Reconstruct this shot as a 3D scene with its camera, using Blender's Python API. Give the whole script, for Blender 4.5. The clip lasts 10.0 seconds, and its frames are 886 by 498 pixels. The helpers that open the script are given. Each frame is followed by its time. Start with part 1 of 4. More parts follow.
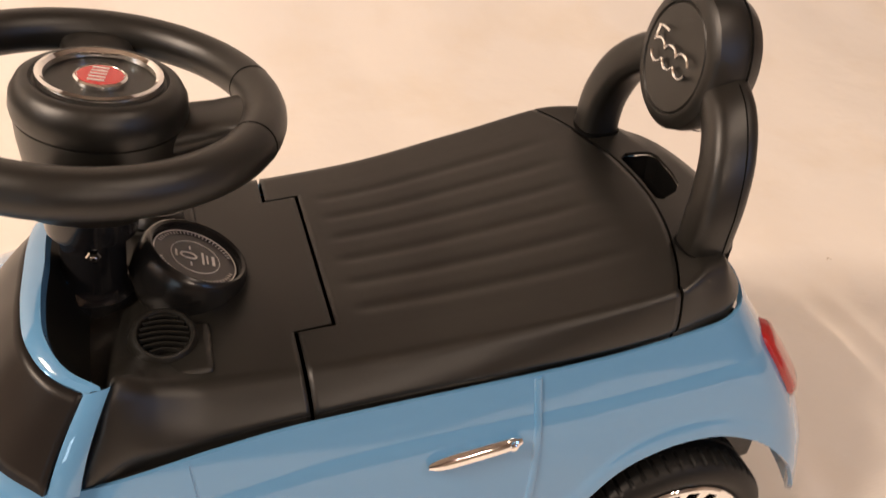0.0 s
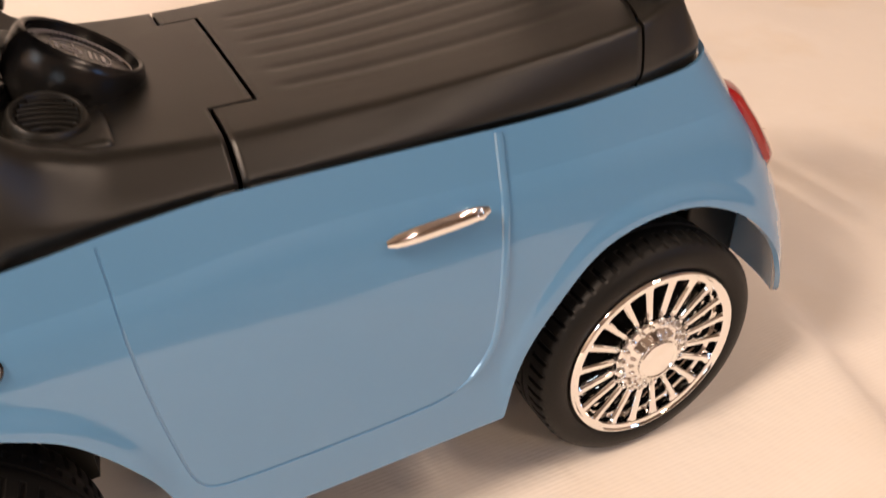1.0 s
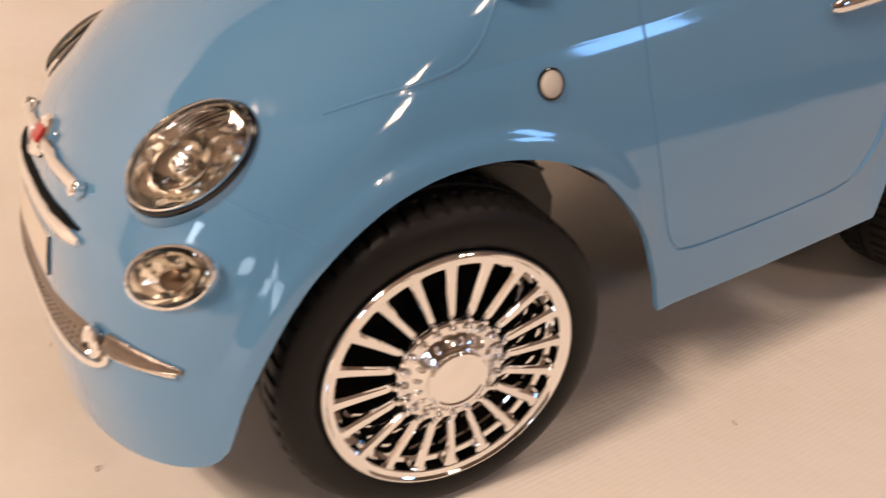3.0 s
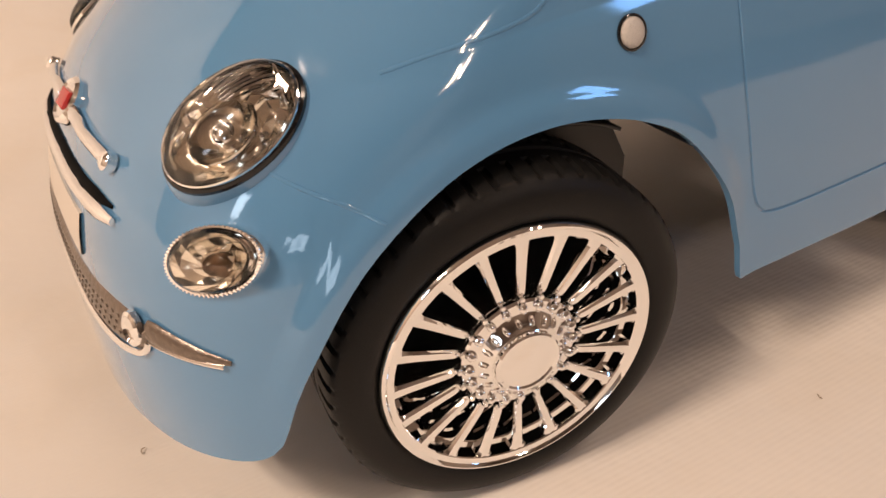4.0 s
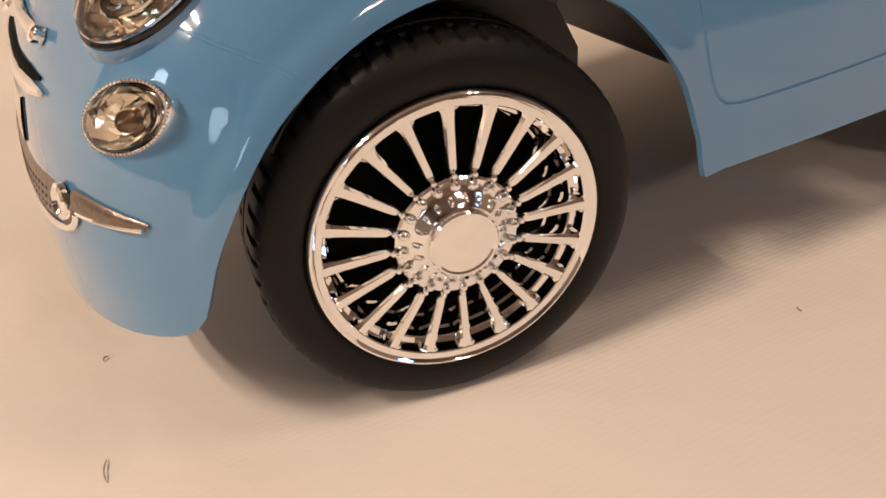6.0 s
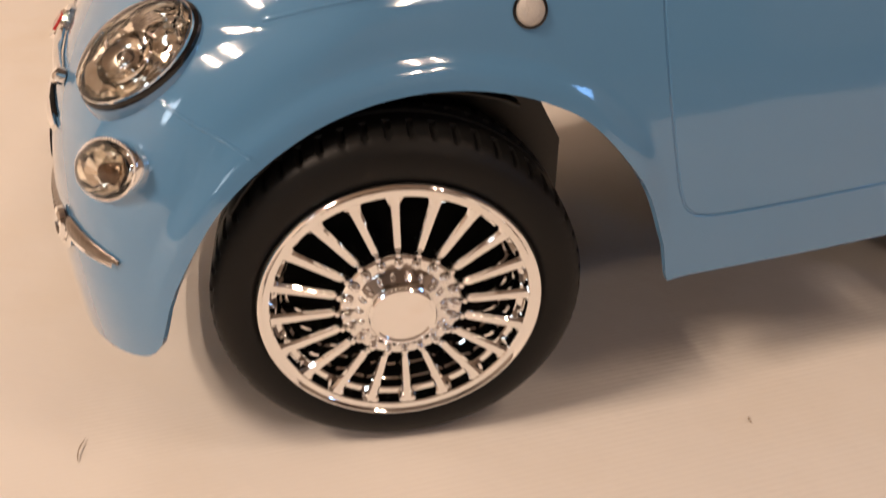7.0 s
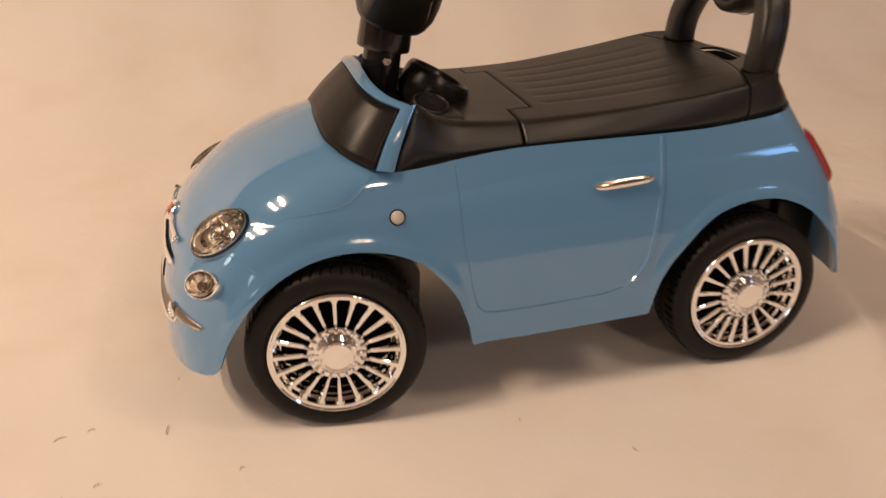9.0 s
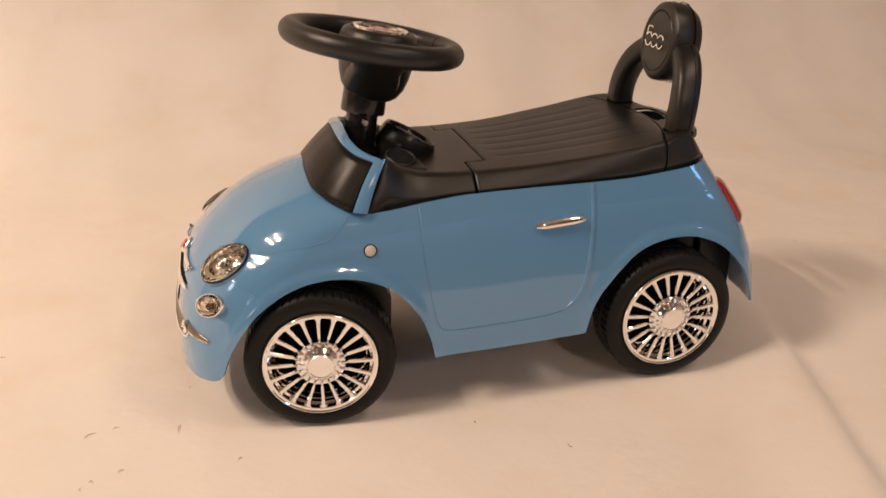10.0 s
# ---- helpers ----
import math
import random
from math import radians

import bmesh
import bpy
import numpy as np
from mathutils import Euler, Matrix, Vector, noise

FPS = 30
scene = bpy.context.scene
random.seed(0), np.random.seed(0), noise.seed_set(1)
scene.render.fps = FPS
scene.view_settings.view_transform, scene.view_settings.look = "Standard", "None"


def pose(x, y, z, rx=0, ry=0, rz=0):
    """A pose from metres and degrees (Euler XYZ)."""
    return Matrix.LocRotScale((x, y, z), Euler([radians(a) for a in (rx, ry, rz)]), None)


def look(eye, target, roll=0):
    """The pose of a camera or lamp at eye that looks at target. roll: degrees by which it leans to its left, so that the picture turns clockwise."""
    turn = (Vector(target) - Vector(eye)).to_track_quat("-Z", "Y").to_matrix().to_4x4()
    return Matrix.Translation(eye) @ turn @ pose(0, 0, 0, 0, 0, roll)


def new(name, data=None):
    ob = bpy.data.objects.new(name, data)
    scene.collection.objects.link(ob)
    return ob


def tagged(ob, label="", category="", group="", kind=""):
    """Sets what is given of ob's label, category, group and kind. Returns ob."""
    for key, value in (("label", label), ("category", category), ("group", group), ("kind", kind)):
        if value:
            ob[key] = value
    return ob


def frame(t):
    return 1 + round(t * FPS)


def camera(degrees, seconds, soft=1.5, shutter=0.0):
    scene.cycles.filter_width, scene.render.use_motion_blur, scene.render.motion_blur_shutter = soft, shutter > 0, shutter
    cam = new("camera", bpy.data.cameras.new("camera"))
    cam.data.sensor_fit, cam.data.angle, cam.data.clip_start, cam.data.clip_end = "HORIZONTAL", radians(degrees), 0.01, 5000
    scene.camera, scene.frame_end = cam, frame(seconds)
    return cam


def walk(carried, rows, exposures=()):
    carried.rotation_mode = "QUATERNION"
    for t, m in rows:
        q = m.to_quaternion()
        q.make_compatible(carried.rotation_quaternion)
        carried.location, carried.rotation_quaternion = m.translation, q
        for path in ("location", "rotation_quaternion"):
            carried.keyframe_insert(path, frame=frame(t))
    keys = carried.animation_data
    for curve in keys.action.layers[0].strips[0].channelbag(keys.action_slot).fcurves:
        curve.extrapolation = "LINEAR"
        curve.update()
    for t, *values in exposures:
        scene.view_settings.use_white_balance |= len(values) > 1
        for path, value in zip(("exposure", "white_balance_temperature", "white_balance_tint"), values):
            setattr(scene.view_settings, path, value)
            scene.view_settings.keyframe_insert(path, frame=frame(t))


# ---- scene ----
cam = camera(55.85, 10.0, shutter=0.4)
PATH = [
    (0.0, (0.1505, -0.4072, 0.5745), (0.3017, 0.0409, 0.2054), 2.32),
    (0.3, (0.1276, -0.4160, 0.5374), (0.3035, 0.0322, 0.1794), 1.05),
    (0.5, (0.1187, -0.4266, 0.4975), (0.3078, 0.0205, 0.1448), 0.19),
    (0.8, (0.1263, -0.4371, 0.4505), (0.3209, 0.0106, 0.1017), -1.08),
    (1.0, (0.1246, -0.4381, 0.4160), (0.3368, 0.0098, 0.0779), -1.11),
    (1.2, (0.1317, -0.4433, 0.3922), (0.3463, 0.0095, 0.0622), -1.34),
    (1.5, (0.1136, -0.4314, 0.3699), (0.3575, 0.0154, 0.0523), 0.15),
    (1.8, (0.0779, -0.4256, 0.3575), (0.3308, 0.0261, 0.0541), 0.74),
    (2.0, (0.0425, -0.4138, 0.3416), (0.3085, 0.0340, 0.0438), 1.40),
    (2.2, (-0.0147, -0.4063, 0.3284), (0.2601, 0.0396, 0.0358), 1.47),
    (2.5, (-0.0686, -0.4021, 0.3170), (0.2009, 0.0440, 0.0199), 0.81),
    (2.8, (-0.1204, -0.3974, 0.3014), (0.1527, 0.0490, 0.0080), 0.04),
    (3.0, (-0.1435, -0.3919, 0.2966), (0.1282, 0.0570, 0.0056), -0.76),
    (3.2, (-0.1565, -0.3867, 0.2956), (0.1068, 0.0650, 0.0011), -1.34),
    (4.3, (-0.1262, -0.3507, 0.2832), (0.1066, 0.0912, -0.0493), -3.84),
    (4.5, (-0.1213, -0.3571, 0.2622), (0.1098, 0.0941, -0.0588), -4.90),
    (5.0, (-0.1283, -0.3429, 0.2422), (0.1338, 0.0878, -0.0829), -4.48),
    (5.2, (-0.1278, -0.3415, 0.2417), (0.1339, 0.0892, -0.0838), -4.43),
    (6.3, (-0.0866, -0.4147, 0.2395), (0.0917, 0.0662, -0.0719), -5.42),
    (6.5, (-0.0670, -0.4197, 0.2507), (0.0941, 0.0597, -0.0722), -4.27),
    (6.8, (-0.0465, -0.4316, 0.2763), (0.0848, 0.0518, -0.0540), -1.40),
    (7.0, (-0.0397, -0.4189, 0.2852), (0.0788, 0.0687, -0.0438), -1.85),
    (7.3, (-0.0328, -0.4094, 0.2953), (0.1053, 0.0842, -0.0168), -0.81),
    (7.5, (-0.0066, -0.4174, 0.3171), (0.1361, 0.0779, 0.0100), 0.71),
    (7.8, (0.0188, -0.4159, 0.3561), (0.1369, 0.0788, 0.0378), -0.17),
    (8.0, (0.0175, -0.4489, 0.3699), (0.1341, 0.0492, 0.0564), -0.18),
    (8.2, (-0.0022, -0.5016, 0.3875), (0.1170, 0.0014, 0.0829), -0.29),
    (8.5, (-0.0333, -0.6000, 0.4350), (0.0975, -0.0918, 0.1440), 0.01),
    (8.8, (-0.0614, -0.6863, 0.4634), (0.0863, -0.1722, 0.1915), 0.45),
    (9.0, (-0.0665, -0.7407, 0.4681), (0.0788, -0.2228, 0.2022), 0.23),
    (9.2, (-0.0696, -0.8045, 0.4765), (0.0751, -0.2833, 0.2170), -0.00),
    (9.5, (-0.0643, -0.8569, 0.4996), (0.0740, -0.3318, 0.2443), -0.38),
    (10.0, (-0.0596, -0.8855, 0.5225), (0.0814, -0.3537, 0.2829), 0.04),
]
walk(cam, [(t, look(eye, target, roll)) for t, eye, target, roll in PATH],
     exposures=[(0.0, 0.60, 6150, 6), (0.8, 0.60, 6250, 8), (1.5, 0.52, 6450, 10), (2.2, 0.54, 6300, 8), (2.8, 0.29, 6320, 9), (3.2, 0.04, 6380, 10), (4.5, 0.09, 6300, 8), (5.2, 0.18, 6250, 7), (6.5, -0.12, 6450, 9), (7.0, -0.04, 6400, 9), (7.5, 0.20, 6450, 7), (7.9, 0.34, 6450, 7), (8.2, 0.28, 6450, 8), (8.6, 0.02, 6550, 10), (9.0, -0.13, 6800, 10), (9.5, -0.36, 6900, 10), (10.0, 0.02, 6500, 9)])

# ---- world and lights ----
world = bpy.data.worlds.new("room_world")
scene.world = world
world.use_nodes = True
world.node_tree.nodes["Background"].inputs[0].default_value = (0.9, 0.75, 0.6, 1)
world.node_tree.nodes["Background"].inputs[1].default_value = 0.008


def area_lamp(name, eye, target, sx, sy, watts, colour):
    data = bpy.data.lights.new(name, "AREA")
    data.shape, data.size, data.size_y, data.energy, data.color = "RECTANGLE", sx, sy, watts, colour
    ob = new(name, data)
    ob.matrix_world = look(eye, target)
    return ob


WARM = (1.0, 0.74, 0.56)
# Two pairs of ceiling tubes; the weak third pair is an added overhead fill.
for x, y, z, gap, watts in ((-2.20, -0.44, 2.86, 0.17, 55), (1.10, -4.45, 2.85, 0.17, 31), (1.60, -1.20, 2.90, 0.17, 11)):
    for side in (-gap, gap):
        area_lamp("ceiling_tube_light", (x + side, y, z), (x + side, y + 0.001, 0), 0.04, 0.80, watts, WARM)
area_lamp("window_daylight", (-3.25, -5.40, 1.05), (0, -0.1, 0.2), 0.80, 1.05, 10, (0.74, 0.87, 1.0))
area_lamp("window_daylight", (-3.60, -1.15, 2.55), (0, -0.1, 0.2), 0.40, 0.60, 6, (0.74, 0.87, 1.0))
area_lamp("window_daylight", (2.9, -3.0, 1.60), (0.2, 0, 0.2), 0.52, 0.42, 7, (0.22, 0.48, 1.0))


# ---- materials ----
def material(name, colour, rough, metal=0.0, coat=0.0, var=0.06, scale=60.0, bump=0.0, bump_scale=900.0, rough_var=0.05, spec=0.5):
    m = bpy.data.materials.new(name)
    m.use_nodes = True
    nt = m.node_tree
    b = nt.nodes["Principled BSDF"]
    b.inputs["Metallic"].default_value = metal
    b.inputs["Specular IOR Level"].default_value = spec
    b.inputs["Coat Weight"].default_value = coat
    b.inputs["Coat Roughness"].default_value = 0.05
    tc = nt.nodes.new("ShaderNodeTexCoord")
    n1 = nt.nodes.new("ShaderNodeTexNoise")
    n1.inputs["Scale"].default_value, n1.inputs["Detail"].default_value = scale, 5
    nt.links.new(tc.outputs["Object"], n1.inputs["Vector"])
    ramp = nt.nodes.new("ShaderNodeMapRange")
    ramp.inputs["To Min"].default_value, ramp.inputs["To Max"].default_value = 1 - var, 1 + var
    nt.links.new(n1.outputs["Fac"], ramp.inputs["Value"])
    mix = nt.nodes.new("ShaderNodeVectorMath")
    mix.operation = "SCALE"
    mix.inputs[0].default_value = colour
    nt.links.new(ramp.outputs["Result"], mix.inputs["Scale"])
    nt.links.new(mix.outputs["Vector"], b.inputs["Base Color"])
    r = nt.nodes.new("ShaderNodeMapRange")
    r.inputs["To Min"].default_value, r.inputs["To Max"].default_value = max(rough - rough_var, 0.01), rough + rough_var
    nt.links.new(n1.outputs["Fac"], r.inputs["Value"])
    nt.links.new(r.outputs["Result"], b.inputs["Roughness"])
    if bump:
        n2 = nt.nodes.new("ShaderNodeTexNoise")
        n2.inputs["Scale"].default_value, n2.inputs["Detail"].default_value = bump_scale, 2
        nt.links.new(tc.outputs["Object"], n2.inputs["Vector"])
        bp = nt.nodes.new("ShaderNodeBump")
        bp.inputs["Strength"].default_value, bp.inputs["Distance"].default_value = bump, 0.001
        nt.links.new(n2.outputs["Fac"], bp.inputs["Height"])
        nt.links.new(bp.outputs["Normal"], b.inputs["Normal"])
    return m


BLUE = material("blue_gloss_plastic", (0.120, 0.295, 0.52), 0.07, coat=1.0, var=0.03, scale=12, bump=0.02, bump_scale=120, rough_var=0.02)
BLACK = material("black_matte_plastic", (0.0086, 0.0081, 0.0066), 0.37, spec=0.56, var=0.1, scale=40, bump=0.12, bump_scale=2600)
BLACK_GLOSS = material("black_gloss_plastic", (0.010, 0.010, 0.011), 0.12, var=0.1, scale=20, rough_var=0.03)
GLASS_BLACK = material("black_windscreen_plastic", (0.013, 0.011, 0.010), 0.32, var=0.1, scale=8, rough_var=0.04, spec=0.18)
TYRE = material("tyre_plastic", (0.008, 0.0078, 0.0076), 0.45, spec=0.22, var=0.15, scale=90, bump=0.15, bump_scale=1500)
CHROME = material("chrome", (0.97, 0.965, 0.955), 0.05, metal=1.0, var=0.03, scale=50, rough_var=0.03, bump=0.08, bump_scale=170)
# Near-black: puts the shade of gaps and recesses into the colour; also axles, seams.
DARK = material("shade_black", (0.003, 0.003, 0.003), 0.8, spec=0.1)
RED = material("red_lamp_plastic", (0.33, 0.008, 0.009), 0.12, coat=0.8, var=0.12, scale=50)
EMBLEM_RED = material("red_enamel", (0.45, 0.02, 0.02), 0.2, coat=0.5)
WHITE = material("white_indicator_plastic", (0.60, 0.57, 0.53), 0.3, bump=0.5, bump_scale=1400)
REFLECTOR = material("aluminised_reflector", (0.94, 0.90, 0.82), 0.13, metal=1.0, var=0.05, scale=60, rough_var=0.05, bump=0.10, bump_scale=260)
SMOKE = material("brown_tinted_metal", (0.16, 0.10, 0.06), 0.20, metal=0.8, var=0.2, scale=120, bump=0.2, bump_scale=300)
GREY_PRINT = material("smoked_chrome_grille", (0.22, 0.18, 0.15), 0.30, metal=0.75, var=0.35, scale=420, bump=0.4, bump_scale=420)
DIAL = material("dial_film", (0.035, 0.03, 0.03), 0.25, var=0.2, scale=80)
PRINT = material("white_print", (0.62, 0.58, 0.55), 0.5)
FLOOR = material("dark_floor_boards", (0.150, 0.108, 0.076), 0.45, var=0.25, scale=9)
BROWNWALL = material("brown_wall_paint", (0.20, 0.155, 0.125), 0.8, var=0.08, scale=3)
WALLPAINT = material("wall_paint", (0.44, 0.37, 0.31), 0.8, var=0.05, scale=4)


def lens_material():
    """A thin clear shell: see-through, with the gloss of plastic."""
    m = bpy.data.materials.new("clear_lens")
    m.use_nodes = True
    nt = m.node_tree
    nt.nodes.remove(nt.nodes["Principled BSDF"])
    clear, gloss, mix, fres = (nt.nodes.new("ShaderNode" + k) for k in ("BsdfTransparent", "BsdfGlossy", "MixShader", "Fresnel"))
    clear.inputs["Color"].default_value = (0.96, 0.95, 0.93, 1)
    gloss.inputs["Roughness"].default_value = 0.04
    fres.inputs["IOR"].default_value = 1.5
    nt.links.new(fres.outputs["Fac"], mix.inputs["Fac"])
    nt.links.new(clear.outputs["BSDF"], mix.inputs[1])
    nt.links.new(gloss.outputs["BSDF"], mix.inputs[2])
    nt.links.new(mix.outputs["Shader"], nt.nodes["Material Output"].inputs["Surface"])
    return m


def cloth_material():
    """White ribbed cloth: faint yellowish patches, soft creases, fine ribs."""
    m = material("white_ribbed_cloth", (0.80, 0.755, 0.70), 0.85, var=0.06, scale=2.4)
    nt = m.node_tree
    b = nt.nodes["Principled BSDF"]
    tc = next(n for n in nt.nodes if n.bl_idname == "ShaderNodeTexCoord")
    base = b.inputs["Base Color"].links[0].from_socket
    patch, ramp, tint = nt.nodes.new("ShaderNodeTexNoise"), nt.nodes.new("ShaderNodeMapRange"), nt.nodes.new("ShaderNodeMix")
    patch.inputs["Scale"].default_value, patch.inputs["Detail"].default_value = 7.0, 6
    ramp.inputs["From Min"].default_value, ramp.inputs["From Max"].default_value = 0.50, 0.72
    ramp.inputs["To Max"].default_value = 0.55
    tint.data_type, tint.blend_type = "RGBA", "MULTIPLY"
    tint.inputs["B"].default_value = (0.93, 0.88, 0.80, 1)
    nt.links.new(tc.outputs["Object"], patch.inputs["Vector"])
    nt.links.new(patch.outputs["Fac"], ramp.inputs["Value"])
    nt.links.new(ramp.outputs["Result"], tint.inputs["Factor"])
    nt.links.new(base, tint.inputs["A"])
    nt.links.new(tint.outputs["Result"], b.inputs["Base Color"])
    rib = nt.nodes.new("ShaderNodeTexWave")
    rib.bands_direction = "Y"
    rib.inputs["Scale"].default_value, rib.inputs["Distortion"].default_value = 105.0, 0.6
    rib.inputs["Detail Scale"].default_value = 0.2
    crease = nt.nodes.new("ShaderNodeTexNoise")
    crease.inputs["Scale"].default_value, crease.inputs["Detail"].default_value = 11.0, 4
    b1, b2 = nt.nodes.new("ShaderNodeBump"), nt.nodes.new("ShaderNodeBump")
    b1.inputs["Strength"].default_value, b1.inputs["Distance"].default_value = 0.17, 0.00038
    b2.inputs["Strength"].default_value, b2.inputs["Distance"].default_value = 0.35, 0.010
    nt.links.new(tc.outputs["Object"], rib.inputs["Vector"])
    nt.links.new(tc.outputs["Object"], crease.inputs["Vector"])
    nt.links.new(rib.outputs["Fac"], b1.inputs["Height"])
    nt.links.new(crease.outputs["Fac"], b2.inputs["Height"])
    nt.links.new(b1.outputs["Normal"], b2.inputs["Normal"])
    nt.links.new(b2.outputs["Normal"], b.inputs["Normal"])
    return m


CLOTH = cloth_material()
LENS = lens_material()
PLATE = material("cream_plate", (0.66, 0.60, 0.52), 0.35, coat=0.3, var=0.05, scale=30)


# ---- mesh helpers ----
def part(name, bm, mat, parent, label="", smooth=True, angle=40):
    me = bpy.data.meshes.new(name)
    bmesh.ops.recalc_face_normals(bm, faces=bm.faces)
    for f in bm.faces:
        f.smooth = smooth
    if smooth:
        for e in bm.edges:
            if len(e.link_faces) == 2 and e.calc_face_angle(0) > radians(angle):
                e.smooth = False
    bm.to_mesh(me)
    bm.free()
    me.materials.append(mat)
    ob = new(name, me)
    ob.parent = parent
    if label:
        tagged(ob, label)
    return ob


def lathe(profile, n=64, bm=None, m=Matrix(), closed=False):
    """Profile of (radius, height), turned round z."""
    bm = bm or bmesh.new()
    rings = []
    for r, h in profile:
        if r < 1e-6:
            rings.append([bm.verts.new(m @ Vector((0, 0, h)))])
        else:
            rings.append([bm.verts.new(m @ Vector((r * math.cos(2 * math.pi * i / n), r * math.sin(2 * math.pi * i / n), h))) for i in range(n)])
    pairs = list(zip(rings, rings[1:]))
    if closed:
        pairs.append((rings[-1], rings[0]))
    for a, b in pairs:
        for i in range(n):
            j = (i + 1) % n
            if len(a) == 1 and len(b) == 1:
                continue
            if len(a) == 1:
                bm.faces.new((a[0], b[i], b[j]))
            elif len(b) == 1:
                bm.faces.new((a[i], a[j], b[0]))
            else:
                bm.faces.new((a[i], a[j], b[j], b[i]))
    return bm


def sheet(rows, bm=None, wrap=False):
    """Quads over a grid of points."""
    bm = bm or bmesh.new()
    v = [[bm.verts.new(p) for p in r] for r in rows]
    for a, b in zip(v, v[1:]):
        k = len(a)
        for i in range(k if wrap else k - 1):
            j = (i + 1) % k
            try:
                bm.faces.new((a[i], a[j], b[j], b[i]))
            except ValueError:
                pass
    return bm


def tube(points, radius, n=8, bm=None, closed=False, flat=1.0, up=None, taper=None):
    """A round or flattened bar along points; flat squashes it along up."""
    bm = bm or bmesh.new()
    pts = [Vector(p) for p in points]
    rings = []
    k = len(pts)
    for i, p in enumerate(pts):
        a = pts[(i - 1) % k] if closed or i else pts[0]
        b = pts[(i + 1) % k] if closed or i < k - 1 else pts[-1]
        d = (b - a).normalized()
        u = Vector(up[i]) if up else Vector((0, 0, 1))
        s = d.cross(u)
        if s.length < 1e-4:
            s = d.cross(Vector((1, 0, 0)))
        s.normalize()
        u = s.cross(d).normalized()
        r = radius * (taper[i] if taper else 1)
        rings.append([bm.verts.new(p + s * (r * math.cos(q)) + u * (r * flat * math.sin(q))) for q in [2 * math.pi * j / n for j in range(n)]])
    pairs = list(zip(rings, rings[1:])) + ([(rings[-1], rings[0])] if closed else [])
    for a, b in pairs:
        for i in range(n):
            bm.faces.new((a[i], a[(i + 1) % n], b[(i + 1) % n], b[i]))
    if not closed:
        bm.faces.new(rings[0])
        bm.faces.new(rings[-1][::-1])
    return bm


def box(cx, cy, cz, sx, sy, sz, bevel=0.0, bm=None, m=Matrix()):
    bm = bm or bmesh.new()
    g = bmesh.ops.create_cube(bm, size=1, matrix=m @ Matrix.Translation((cx, cy, cz)) @ Matrix.Diagonal((sx, sy, sz, 1)))
    if bevel:
        es = list({e for v in g["verts"] for e in v.link_edges})
        bmesh.ops.bevel(bm, geom=es, offset=bevel, segments=3, affect="EDGES", profile=0.6)
    return bm


def solid(ob, t, offset=-1.0):
    s = ob.modifiers.new("thickness", "SOLIDIFY")
    s.thickness, s.offset, s.use_rim = t, offset, True
    return ob


def lerp(x, xs, ys):
    return float(np.interp(x, xs, ys))


def profile(xs, ys, n=500):
    """A smooth, monotone curve through the given values, as a dense table."""
    xs, ys = np.array(xs, float), np.array(ys, float)
    h, d = np.diff(xs), np.diff(ys) / np.diff(xs)
    m = np.zeros(len(xs))
    for i in range(1, len(xs) - 1):
        if d[i - 1] * d[i] > 0:
            w1, w2 = 2 * h[i] + h[i - 1], h[i] + 2 * h[i - 1]
            m[i] = (w1 + w2) / (w1 / d[i - 1] + w2 / d[i])
    m[0], m[-1] = d[0], d[-1]
    gx = np.linspace(xs[0], xs[-1], n)
    k = np.clip(np.searchsorted(xs, gx) - 1, 0, len(xs) - 2)
    t = (gx - xs[k]) / h[k]
    gy = ys[k] * (1 + 2 * t) * (1 - t) ** 2 + h[k] * m[k] * t * (1 - t) ** 2 + ys[k + 1] * t * t * (3 - 2 * t) + h[k] * m[k + 1] * t * t * (t - 1)
    return gx, gy


def faired(table, reach):
    """The same curve with its bends evened out; its ends stay."""
    gx, gy = table
    pad = np.concatenate((2 * gy[0] - gy[reach:0:-1], gy, 2 * gy[-1] - gy[-2:-reach - 2:-1]))
    core = np.hanning(2 * reach + 1)
    return gx, np.convolve(pad, core / core.sum(), "valid")


def sstep(x, a, b):
    t = min(max((x - a) / (b - a), 0), 1)
    return t * t * (3 - 2 * t)


def catmull(pts, n):
    """A smooth line through points, n steps a span."""
    P = [Vector(p) for p in pts]
    P = [2 * P[0] - P[1]] + P + [2 * P[-1] - P[-2]]
    out = []
    for i in range(1, len(P) - 2):
        a, b, c, d = P[i - 1], P[i], P[i + 1], P[i + 2]
        for j in range(n):
            t = j / n
            out.append(0.5 * (2 * b + (c - a) * t + (2 * a - 5 * b + 4 * c - d) * t * t + (3 * b - a - 3 * c + d) * t ** 3))
    out.append(P[-2])
    return out


# ---- the shape of the car body: x to the rear, y to its right, z up ----
SIDE = faired(profile((0.03, 0.07, 0.10, 0.13, 0.16, 0.18, 0.195, 0.215, 0.2336, 0.28), (0.1505, 0.150, 0.148, 0.1447, 0.140, 0.1358, 0.1318, 0.1258, 0.119, 0.10)), 45)
HOOD = faired(profile((0.195, 0.215, 0.230, 0.247, 0.265, 0.28), (0.1318, 0.1252, 0.1140, 0.0850, 0.0430, 0.0)), 80)


def half_width(z, x):
    side = lerp(z, *SIDE)
    if z > 0.195:
        hood = lerp(z, *HOOD)
        k = sstep(x, 0.055, 0.085)
        return hood * (1 - k) + side * k
    return side


